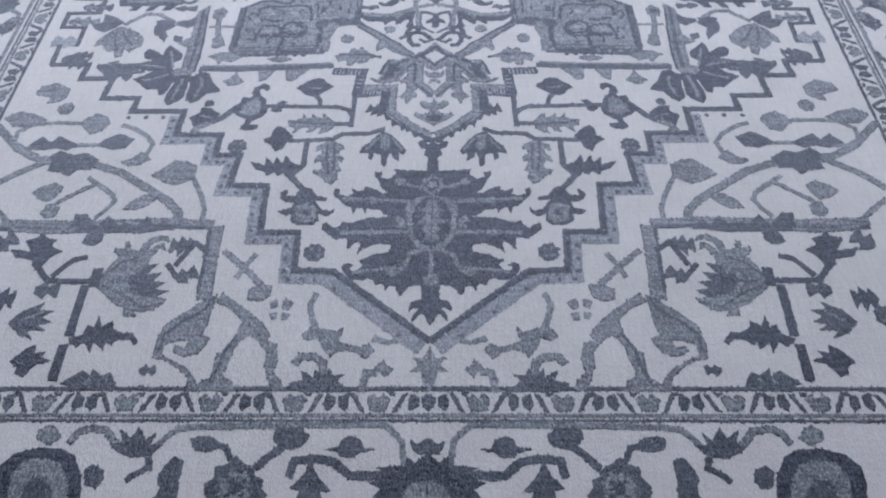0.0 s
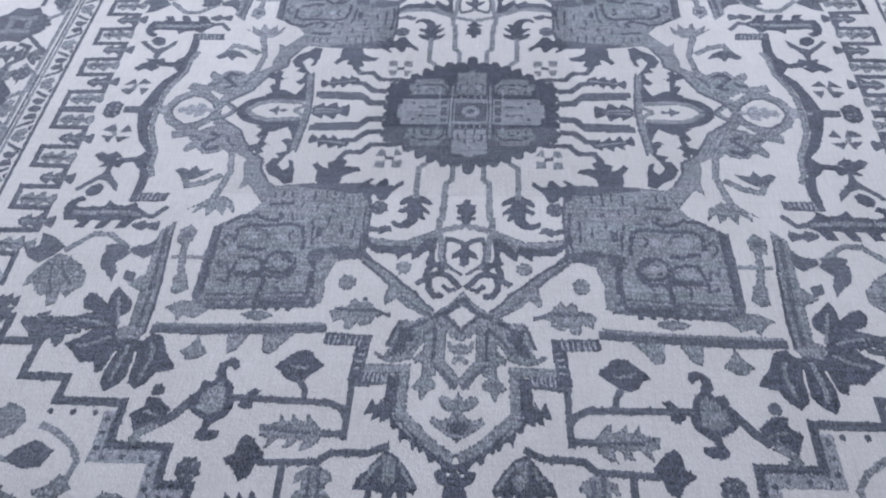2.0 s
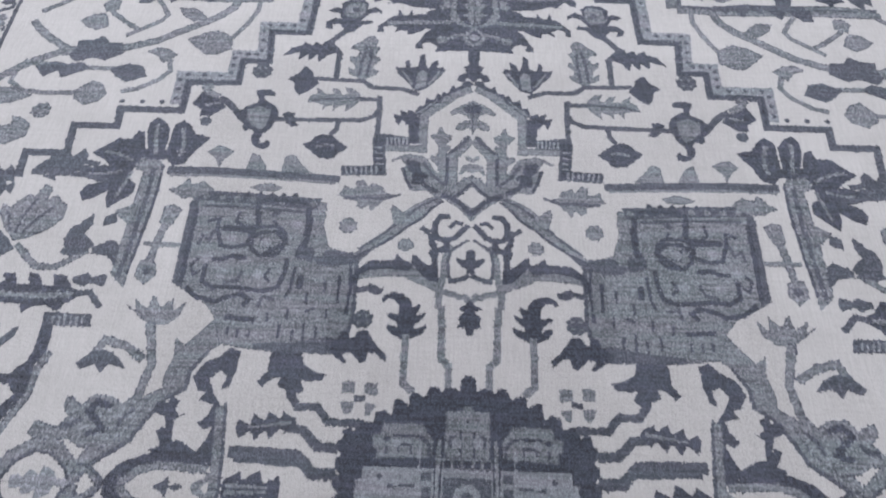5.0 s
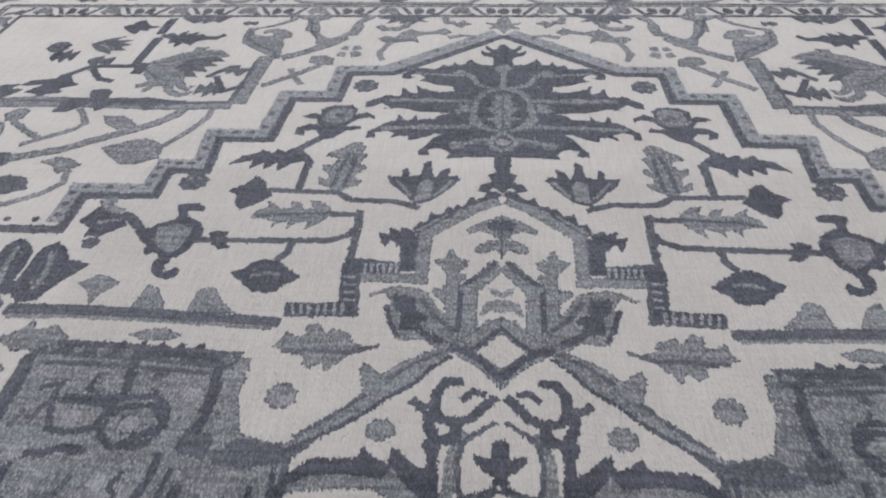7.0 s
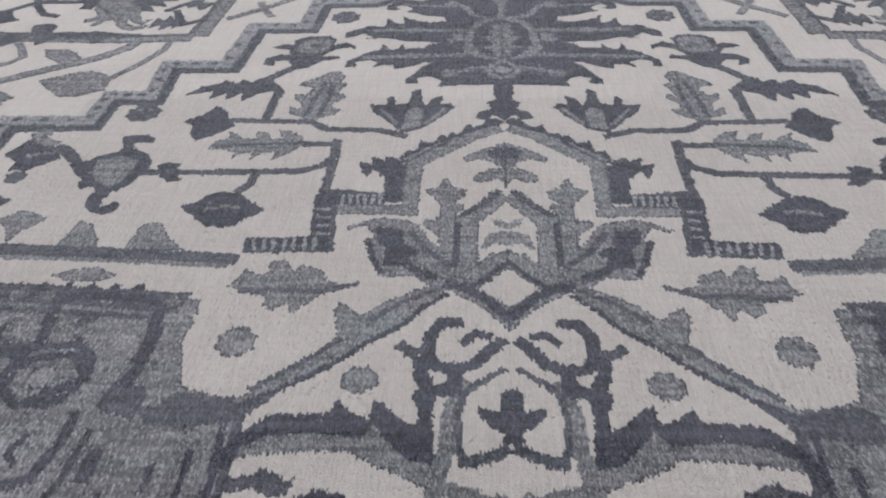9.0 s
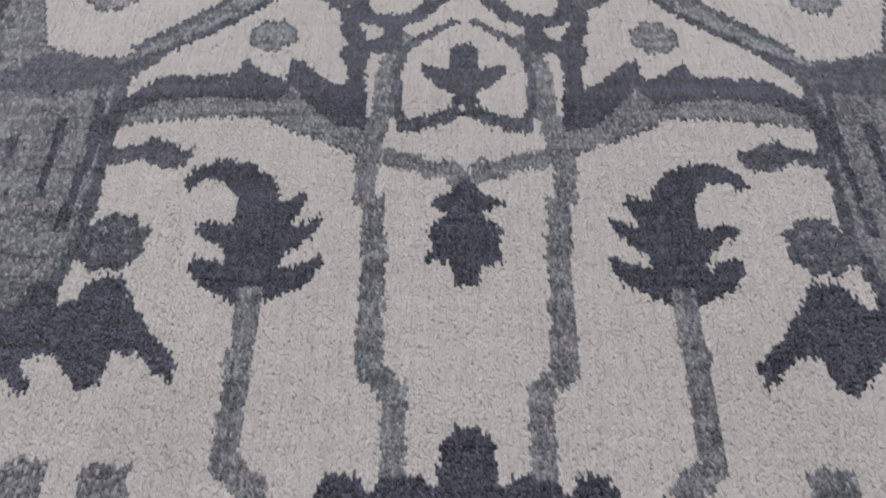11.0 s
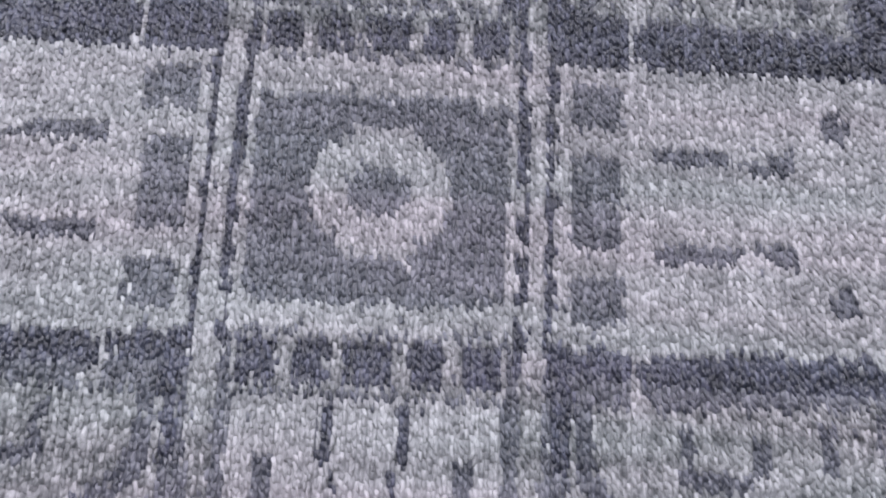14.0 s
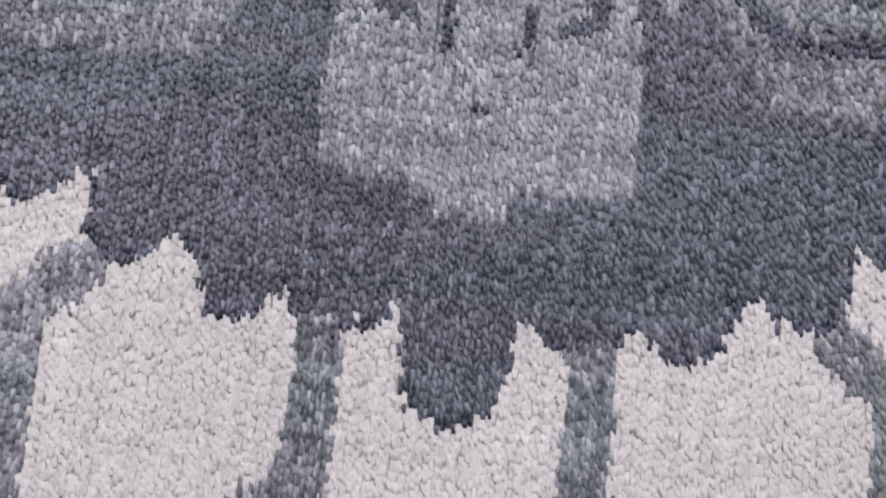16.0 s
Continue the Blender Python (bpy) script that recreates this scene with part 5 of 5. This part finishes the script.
patch("corner_leaf", NAVY, (67.5, 122, 65.5, 119.7, 64, 118.9, 63.9, 120.5, 62.2, 120.1, 62.6, 121.2, 60.7, 121.8, 62.8, 122.5, 63.5, 123.2, 64.3, 124.8, 65.9, 124, 65.8, 123))
patch("corner_leaf", SLATE, (70.1, 114.7, 68.5, 112.5, 65.2, 110.8, 65.7, 112.3, 63, 112.5, 64.8, 113.6, 63, 114.7, 65.2, 115.2, 63.4, 116.3, 66.7, 116.3, 65.3, 117.9, 68, 116.8))
stroke("corner_vein", GREY, 0.5, (68.3, 114.4, 65.1, 112.7))
stroke("corner_stick", NAVY, 1.8, (58.1, 103.9, 57.9, 107.7))
stroke("corner_stick", NAVY, 1.5, (59.5, 107.4, 59.2, 117.3))
stroke("corner_stick", NAVY, 1.6, (59.6, 118.9, 59.4, 125.4))
stroke("corner_twig", NAVY, 1, (58.3, 106.6, 66.2, 106.5, 69.9, 102.6))
stroke("corner_twig", NAVY, 1, (65.9, 105.6, 63.1, 102, 60.8, 101.4))
leaf("corner_leaf", SLATE, 67.9, 108.5, 63.6, 108.2, 3.2, 2)
leaf("corner_leaf", SLATE, 42.2, 99, 46.7, 99, 3.6, 3)
stroke("corner_leaf", NAVY, 1, (44.8, 103.3, 42.3, 98.4, 39.4, 100.3))
stroke("corner_leaf", NAVY, 0.9, (46.3, 103, 43, 106.8))
leaf("corner_leaf", SLATE, 44.1, 106.3, 40.6, 104.5, 3, 2)
leaf("corner_leaf", SLATE, 62.7, 98.3, 59.1, 96.4, 3.4, 1)
leaf("tiny_leaf", SLATE, 46.2, 123.5, 43.5, 123.5, 1.8, 2)
leaf("corner_leaf", SLATE, 78.1, 99.5, 75, 96.8, 4, 2)
leaf("corner_leaf", NAVY, 75.1, 110.2, 70.7, 110.2, 4, 3)
rosette("rosette", SLATE, 75.3, 113.6, 2)
patch("panel_arm", GREY, (36.2, 109.3, 38.5, 110.7, 41.8, 113.4, 44.1, 115.6, 44.5, 118.2, 44.5, 121.3, 42, 121.9, 39.7, 123.3, 38.1, 124.8, 37.7, 127.1, 36.2, 127.1, 36.7, 125.2, 38.7, 123.1, 41.1, 121.8, 43.1, 120.8, 43, 118.8, 40.9, 118.2, 39.1, 118.2, 39.8, 119.5, 41.3, 119.2, 41.5, 120.2, 39.4, 121.2, 37.3, 120.5, 36.2, 118.8, 36, 117.7, 37.4, 117.2, 36.8, 115.1, 36.6, 112.3))
patch("panel_tree", GREY, (35.4, 109, 30.7, 112.3, 27.6, 115, 26, 117.2, 26.7, 118.2, 24.8, 118.7, 24.2, 122.3, 24.8, 123.8, 23.3, 125.2, 22.4, 127, 24.5, 127, 25.6, 124.7, 26.2, 122.8, 26.3, 120.3, 28.1, 118.2, 29.6, 117.2, 30.9, 118.2, 31.6, 119.8, 31.8, 121.5, 32.4, 123.3, 32.6, 124.6, 31, 125.4, 30.1, 127.1, 37.2, 127.1, 35.8, 125.4, 34.5, 124.8, 34.3, 122.3, 34.3, 120.3, 32.8, 120.3, 32.9, 118.7, 31.7, 118.2, 31.6, 116.1, 31.1, 114.6, 33.2, 112.4, 36.3, 110.7))
stroke("panel_line", SLATE, 0.6, (36.8, 109.6, 37.9, 112.3, 41.1, 114.6, 43.6, 117, 43.8, 120.3))
stroke("tree_line", SLATE, 0.5, (31.5, 117.2, 33.1, 120.1, 33.6, 123.3, 34.7, 125.8))
patch("base_fan", SLATE, (11.9, 127.2, 14.5, 125.4, 13.1, 124.1, 15, 124.5, 15.8, 123.1, 16.7, 124.3, 18.2, 123.3, 18.2, 124.7, 20.4, 123.5, 19.8, 125.2, 22, 125.8, 20.1, 127.2))
stroke("base_curl", GREY, 1.3, (16.7, 124.3, 16.9, 122.3, 18.3, 121.1, 20.6, 121.1, 21.6, 122.5))
patch("base_scroll", GREY, (14.1, 115.6, 15.4, 116.6, 17.3, 115.9, 19.6, 115.6, 21, 117.2, 20, 118.2, 18.1, 117.7, 17.5, 119.4, 16, 121.2, 15.2, 120.3, 13.4, 119.8, 11.6, 120.4, 10.2, 121.6, 8.8, 119.9, 9.8, 118.7, 11.1, 119.4, 13, 119, 14.9, 118.2, 14.5, 117.2))
stroke("base_twig", GREY, 1.2, (10.5, 127.2, 9.9, 123.9, 8.3, 123.8))
patch("base_twig", GREY, (5.5, 123.3, 6.7, 122.7, 7.3, 121.7, 8.9, 123.3, 7.6, 123.9, 7, 124.7))
stroke("base_scroll", GREY, 1.0, (18.1, 117.2, 19.6, 114, 20.2, 111.2, 19.2, 109))
patch("band_leaf", GREY, (4.6, 117.4, 6.6, 118.2, 9, 117.2, 9.5, 118.2, 7.5, 118.8, 5, 118.6))
patch("base_star", GREY, (0, 119.4, 1.1, 121.5, 2.8, 121.1, 1.7, 122.5, 3.1, 123.7, 1.3, 123.5, 1, 125.4, 0, 127.2))
patch("petal", GREY, (22.9, 110.9, 24.6, 110, 25, 111.8, 23.8, 112.4))
patch("petal", GREY, (25.8, 110.2, 27.2, 110.7, 26.7, 112.2, 25.6, 111.8))
patch("petal", GREY, (23.2, 113.1, 24.8, 112.7, 24.8, 114.4, 23.7, 114.2))
patch("petal", GREY, (25.5, 112.7, 27, 113.1, 26.3, 114.2, 25.4, 114))
patch("small_twig", GREY, (27, 107.5, 29.2, 107.3, 31.2, 108.2, 31.1, 110.4, 28.7, 110.7, 27.2, 109.5))
stroke("small_twig", GREY, 1.1, (29, 107.3, 32.7, 103.7, 36.8, 100.1))
stroke("small_twig", GREY, 1.0, (30.9, 100.8, 32.5, 103.5, 33.6, 105.9))
# vines between steps and panel
stroke("side_vine", GREY, 1.6, (88.8, 68.6, 82.5, 74.9, 77.2, 77.9, 71.7, 78, 65.9, 79.3, 60, 81.5, 53.7, 85.7, 49.5, 88.5, 47, 91.2, 46.3, 93.8))
stroke("side_vine", GREY, 1.4, (71.5, 78.6, 75.9, 78.7, 80.3, 81.6, 82.8, 83.8, 84.7, 86.1))
patch("vine_knot", SLATE, (65.4, 78, 68.4, 76.2, 70.9, 76.8, 73.7, 75.6, 75.4, 77.2, 74.4, 79.2, 74.7, 81, 71.9, 81.3, 70, 82.4, 68.8, 80.7, 66.2, 80.7))
stroke("side_vine", GREY, 0.9, (71.1, 68.1, 76.8, 67.8, 81.2, 68.2, 84, 70.3, 83.8, 73.4, 81.4, 74.9, 78.1, 74.9, 73.9, 74.3, 68.4, 74.1, 64, 74.1))
patch("vine_flower", GREY, (66.8, 66.2, 69.4, 65.2, 71.4, 66.8, 71.6, 68.6, 69.2, 71.1, 67.1, 70.3, 65.8, 68.1))
patch("vine_flower", SLATE, (59.7, 72.5, 63.1, 71, 65.5, 72.4, 67, 74.1, 63.6, 75.4, 61, 75))
patch("vine_leaf", SLATE, (70.4, 74.1, 73.2, 72.6, 75.2, 71.6, 76.3, 73.4, 78.5, 71.7, 79.7, 73.2, 80.7, 74.2, 77.3, 75.5, 74.8, 74.9, 72.4, 75.5))
stroke("side_vine", GREY, 0.9, (56.6, 77.4, 55.7, 74, 57.3, 71.7, 60.6, 69.4, 63.3, 68.6))
patch("vine_bud", GREY, (55.2, 78, 57.5, 75.9, 58.8, 77.7, 61.1, 78.6, 59.3, 79.8, 57.2, 79.5))
patch("vine_flower", GREY, (45.5, 80, 48.2, 78.4, 50.4, 78.5, 51.9, 80, 54.2, 82.2, 51.5, 83.8, 49.2, 84.7, 47.2, 84, 45.7, 82.9))
stroke("side_vine", GREY, 0.9, (45.8, 82.9, 43.5, 87.1, 42.2, 90.5, 42.2, 94.6))
patch("vine_leaf", GREY, (51.5, 87.8, 54, 87, 56.3, 88.5, 57.5, 90.7, 54.7, 90.7, 52.9, 89.6))
stroke("side_vine", GREY, 0.9, (66.1, 82.7, 60.3, 86.9, 59.4, 88.5, 60.8, 91.2, 62.1, 92.7))
stroke("side_vine", GREY, 0.9, (64.2, 84.4, 67.2, 86.5, 69.8, 88.6, 72.3, 91.3))
patch("vine_leaf", GREY, (69.2, 89.9, 71.7, 89.1, 72.5, 91.3, 71.3, 92.7, 69.3, 92.1))
patch("vine_flower", GREY, (70, 85.1, 72.1, 84, 74.5, 85.1, 75.8, 86.5, 74.1, 88, 71.8, 88.7, 70.7, 87.3))
patch("vine_flame", SLATE, (46.8, 95.4, 49.1, 93.2, 50.3, 94.6, 52.3, 92.4, 53.9, 94.5, 56.2, 93.5, 56.9, 94.6, 59.6, 92, 61, 94.5, 63.7, 91.8, 65.8, 91.8, 65.6, 95.4))
stroke("side_vine", GREY, 1.0, (64.8, 95.5, 69.7, 95.8, 76, 95.2, 80.3, 91.3, 83.9, 88.6))
patch("vine_flower", GREY, (77.1, 57.8, 80.3, 55.8, 83.5, 56.9, 84.2, 59.2, 80.4, 60.4, 80.9, 62.2, 78.6, 61.6, 77.2, 60.4))
rosette("vine_flower", GREY, 76.3, 63.7, 1.7)
patch("vine_leaf", GREY, (79.1, 67, 82.1, 65.3, 85.8, 64.5, 88.3, 66.3, 85.5, 68.9, 82.2, 68.8))
# border at the two ends
stroke("border_stem", GREY, 0.9, (40.5, 136.2, 39.3, 134.6, 37.7, 133.2, 34.4, 132.9, 24.2, 132.7, 12.4, 132.6, 6.4, 132.6, 3.8, 135.2, 3.3, 139.6))
patch("border_bud", SLATE, (7.8, 136.4, 9.5, 136.2, 9.9, 135, 11.6, 134.3, 12.9, 135, 13.2, 136, 15.3, 136.4, 13.1, 136.9, 12.8, 137.6, 11.1, 137.6, 9.8, 136.9))
patch("border_flower", SLATE, (17.7, 134.3, 18.7, 133.6, 18.8, 132.9, 20.8, 133, 23, 133.2, 23.2, 134.5, 22.2, 135.9, 20.5, 136.4, 18.6, 135.9))
stroke("border_stem", SLATE, 1.1, (20.6, 135.3, 22.9, 137.1, 25.2, 139.3))
stroke("border_stem", SLATE, 1.2, (5.6, 140.3, 8.9, 140.3, 11.2, 140.3, 13.7, 138.3, 16.2, 137.8, 19.5, 138.1, 20, 140.6))
patch("border_leaf", SLATE, (17.1, 138.1, 17.9, 140.3, 19.8, 142.2, 18.3, 142.5, 18.4, 143.8, 14.9, 143.8, 15.3, 142.6, 13.8, 142.6, 15.9, 140.3))
patch("border_rosette", SLATE, (25.3, 139.3, 26.7, 138.6, 28.3, 137.6, 29.2, 138.6, 30.8, 139.1, 30.9, 140.6, 32.1, 141.7, 31.7, 143.2, 30.9, 144.4, 23.6, 144.4, 22.8, 143.2, 23.8, 142.2, 23.7, 140.9, 25, 140.4))
rosette("border_rosette", GREY, 27.5, 142.2, 2.6)
rosette("border_rosette", NAVY, 27.5, 142.2, 1.0)
stroke("border_stem", SLATE, 0.9, (28.9, 138.2, 29.9, 136.2, 31.6, 135.7))
patch("border_flower", SLATE, (30.8, 135.5, 32.1, 134.6, 33.8, 134.3, 35.4, 134.8, 35, 136.2, 33.1, 136.9, 31.6, 136.5))
patch("border_fan", SLATE, (39.3, 135.7, 41.4, 135.7, 40.8, 133.7, 42.2, 135, 43.7, 132.8, 44.4, 134.8, 46.5, 133.2, 45.7, 135.3, 47.5, 135.5, 46.2, 136.7, 43.8, 137.7, 41.1, 137.4))
stroke("border_stem", GREY, 1.1, (46.4, 135.8, 48.6, 133.5, 51.2, 133.2, 52.9, 133.9, 53.6, 135.6))
patch("border_medallion", NAVY, (49.3, 144.4, 50.3, 140.4, 52.1, 137.5, 54.5, 136.3, 57.9, 136.2, 60.9, 137, 62.8, 138.9, 62.8, 141.2, 61.8, 144.4))
patch("border_medallion", GREY, (51, 144.4, 52.1, 141, 53.9, 138.5, 56.6, 137.7, 59.4, 138.2, 60.7, 140.2, 59.9, 144.4))
patch("border_medallion", SLATE, (53.1, 144.4, 54.2, 142.1, 55.7, 140.8, 57.5, 140.8, 58.2, 142.3, 57.8, 144.4))
patch("border_fan", GREY, (55, 134.6, 56.2, 133.2, 57.6, 132.6, 58.7, 133.4, 58.8, 134.8, 56.5, 135.8))
patch("border_leaf", SLATE, (47.3, 139.5, 49.1, 138.7, 50.2, 139.7, 49.4, 141.7, 47.6, 142.2, 47, 140.9))
patch("border_leaf", SLATE, (35.8, 138.1, 37.4, 137.6, 38.5, 138.9, 39.2, 140.9, 38.3, 142.2, 39, 143.8, 35.6, 144.1, 35.9, 141.2))
stroke("border_stem", SLATE, 0.9, (41.2, 137.5, 40.7, 139.2, 42.9, 140.4, 43.7, 141.2))
patch("border_palmette", NAVY, (0, 137.1, 1.8, 138.5, 3, 137.6, 3.5, 138.8, 5.6, 139, 7.6, 139.1, 5.6, 140, 6.8, 140.9, 8.5, 141.3, 6.7, 142.2, 7.8, 143.5, 5.4, 144.5, 0, 144.5))
patch("border_heart", GREY, (0, 141, 2.2, 141.3, 3.2, 142.6, 3.8, 144.5, 0, 144.5))
patch("border_bud", SLATE, (0, 134.7, 1.5, 135.5, 2.6, 135.2, 2.3, 136.4, 1.5, 137.1, 0, 137.3))

# ---- rug: cut pile, tuft by tuft, in the colours of the figures ----
CELL = 0.15
COLS, ROWS_ = int(112 / CELL), int(150 / CELL)
TINTS = [CREAM, LIGHT, GREY, STEEL, SLATE, NAVY]
charts = {1: np.zeros((ROWS_, COLS), np.uint8), -1: np.zeros((ROWS_, COLS), np.uint8)}  # the two halves of the rug


def draw(chart, px, py, mat):
    qx, qy = np.roll(px, -1), np.roll(py, -1)
    tint = TINTS.index(mat)
    r0, r1 = int(py.min() / CELL) - 1, int(py.max() / CELL) + 2
    c0, c1 = int(px.min() / CELL) - 1, int(px.max() / CELL) + 2
    mask = np.zeros((r1 - r0, c1 - c0), bool)
    for row in range(r0, r1):
        y = (row + 0.5) * CELL
        cut = (py > y) != (qy > y)
        if not cut.any():
            continue
        xs = np.sort(px[cut] + (y - py[cut]) / (qy[cut] - py[cut]) * (qx[cut] - px[cut]))
        for x0, x1 in zip(xs[::2], xs[1::2]):
            mask[row - r0, max(0, int(round(x0 / CELL)) - c0):max(0, int(round(x1 / CELL)) - c0)] = True
    fill = np.where(mask, tint, 0).astype(np.uint8)
    if mat is GREY:  # grey figures are drawn with a darker outline
        core = mask & np.roll(mask, 1, 0) & np.roll(mask, -1, 0) & np.roll(mask, 1, 1) & np.roll(mask, -1, 1)
        if core.sum() > 0.72 * mask.sum():
            fill[mask & ~core] = TINTS.index(SLATE)
    ra, rb, ca, cb = max(r0, 0), min(r1, ROWS_), max(c0, 0), min(c1, COLS)
    if rb > ra and cb > ca:
        part_mask = mask[ra - r0:rb - r0, ca - c0:cb - c0]
        chart[ra:rb, ca:cb][part_mask] = fill[ra - r0:rb - r0, ca - c0:cb - c0][part_mask]


for outline, mat, mirrors in SHAPES:
    px, py = np.array(outline).T
    ways = sorted({sy for _, sy in mirrors}) if mirrors else [-1, 1]
    for half in (1, -1):
        for sy in ways:
            if (half * sy * py).max() > 0:
                draw(charts[half], px, half * sy * py, mat)


def tufts(x0, x1, y0, y1, dx, dy, high, hole=None, ridge=0.0, bare=False, pairing=0.13, broad=0.5):
    """Leaning tufts on a knot grid over one stretch of the rug, one mesh for each colour."""
    rng = np.random.default_rng(int(dx * 1000))
    gx, gy = np.meshgrid(np.arange(x0, x1, dx), np.arange(y0, y1, dy), indexing="ij")
    column = np.arange(gy.shape[0])[:, None]
    gy += 0.36 * dy * column % dy + rng.uniform(0, 0.25 * dy, (gy.shape[0], 1))
    gx += np.where(column % 2 == 0, pairing, -pairing) * dx  # knots stand in pairs, with a furrow between the pairs
    gx, gy = gx.ravel(), gy.ravel()
    if hole:
        keep = ~((gx > hole[0]) & (gx < hole[1]) & (gy > hole[2]) & (gy < hole[3]))
        gx, gy = gx[keep], gy[keep]
    gx = gx + rng.normal(0, 0.10 * dx, gx.size)
    gy = gy + rng.normal(0, 0.18 * dy, gy.size)
    col = np.clip((np.abs(gx + rng.normal(0, 0.04, gx.size)) / CELL).astype(int), 0, COLS - 1)
    row = np.clip((np.abs(gy + rng.normal(0, (0.4 if ridge else 0.14) * dy, gx.size)) / CELL).astype(int), 0, ROWS_ - 1)
    north = gy > 0
    tint = np.where(north, charts[1][row, col], charts[-1][row, col])  # the colour that the chart gives this knot
    stray = np.where(rng.random(gx.size) < 0.08, 2.2 * dx, 0.0)
    col2 = np.clip((np.abs(gx + stray * rng.normal(0, 1, gx.size)) / CELL).astype(int), 0, COLS - 1)
    row2 = np.clip((np.abs(gy + stray * rng.normal(0, 1, gx.size)) / CELL).astype(int), 0, ROWS_ - 1)
    other = np.where(north, charts[1][row2, col2], charts[-1][row2, col2])
    tint = np.where((tint > 0) & (other > 0), other, tint)
    for k, mat in enumerate(TINTS):
        pick = tint == k
        n = int(pick.sum())
        if not n or (bare and mat is CREAM):
            continue
        x, y = gx[pick], gy[pick]
        h = high * rng.uniform(0.7, 1.25, n) * (0.16 if mat is CREAM else 1.0)
        w, l = (0.6 if mat is CREAM else broad) * dx * rng.uniform(0.85, 1.15, n), 0.66 * dy * rng.uniform(0.85, 1.15, n)
        turn = 0.14 + rng.normal(0, 0.12, n)
        c, d = np.cos(turn), np.sin(turn)
        k_top = 6 if ridge else 5
        verts = np.zeros((n, k_top, 3), np.float32)
        for i, (u, v) in enumerate(((-1, -1), (1, -1), (1, 1), (-1, 1))):
            verts[:, i, 0] = x + u * w * c - v * l * d
            verts[:, i, 1] = y + u * w * d + v * l * c
        verts[:, :4, 2] = -0.05
        ax, ay = x + rng.normal(0, 0.2, n) * dx, y - 0.2 * dy + rng.normal(0, 0.25, n) * dy
        for i, v in enumerate((-1, 1) if ridge else (0,)):
            verts[:, 4 + i, 0] = ax - v * ridge * l * d
            verts[:, 4 + i, 1] = ay + v * ridge * l * c
            verts[:, 4 + i, 2] = h * (1.0 - 0.15 * v)
        corners = [0, 1, 4, 1, 2, 5, 1, 5, 4, 2, 3, 5, 3, 0, 4, 3, 4, 5] if ridge else [0, 1, 4, 1, 2, 4, 2, 3, 4, 3, 0, 4]
        loops = (np.arange(n)[:, None] * k_top + np.array(corners)).astype(np.int32).ravel()
        mesh = bpy.data.meshes.new("woven_surface")
        mesh.vertices.add(k_top * n)
        mesh.vertices.foreach_set("co", (verts / 100).ravel())
        mesh.loops.add(loops.size)
        mesh.loops.foreach_set("vertex_index", loops)
        mesh.polygons.add(loops.size // 3)
        mesh.polygons.foreach_set("loop_start", np.arange(0, loops.size, 3, dtype=np.int32))
        mesh.update(calc_edges=True)
        mesh.polygons.foreach_set("use_smooth", np.ones(loops.size // 3, bool))
        mesh.materials.append(mat)
        tagged(link_part("woven_surface", mesh, rug), "short cut pile, " + LABELS[mat], kind="stuff")


NEAR = (-21, 21, -20, 34)
MIDDLE = (-46, 46, -22, 78)
tufts(*NEAR, 0.12, 0.2, 0.05, ridge=0.35, pairing=0.1, broad=0.42)
tufts(*MIDDLE, 0.15, 0.23, 0.035, NEAR)
tufts(-104, 104, -147, 134, 0.25, 0.36, 0.06, MIDDLE, bare=True)
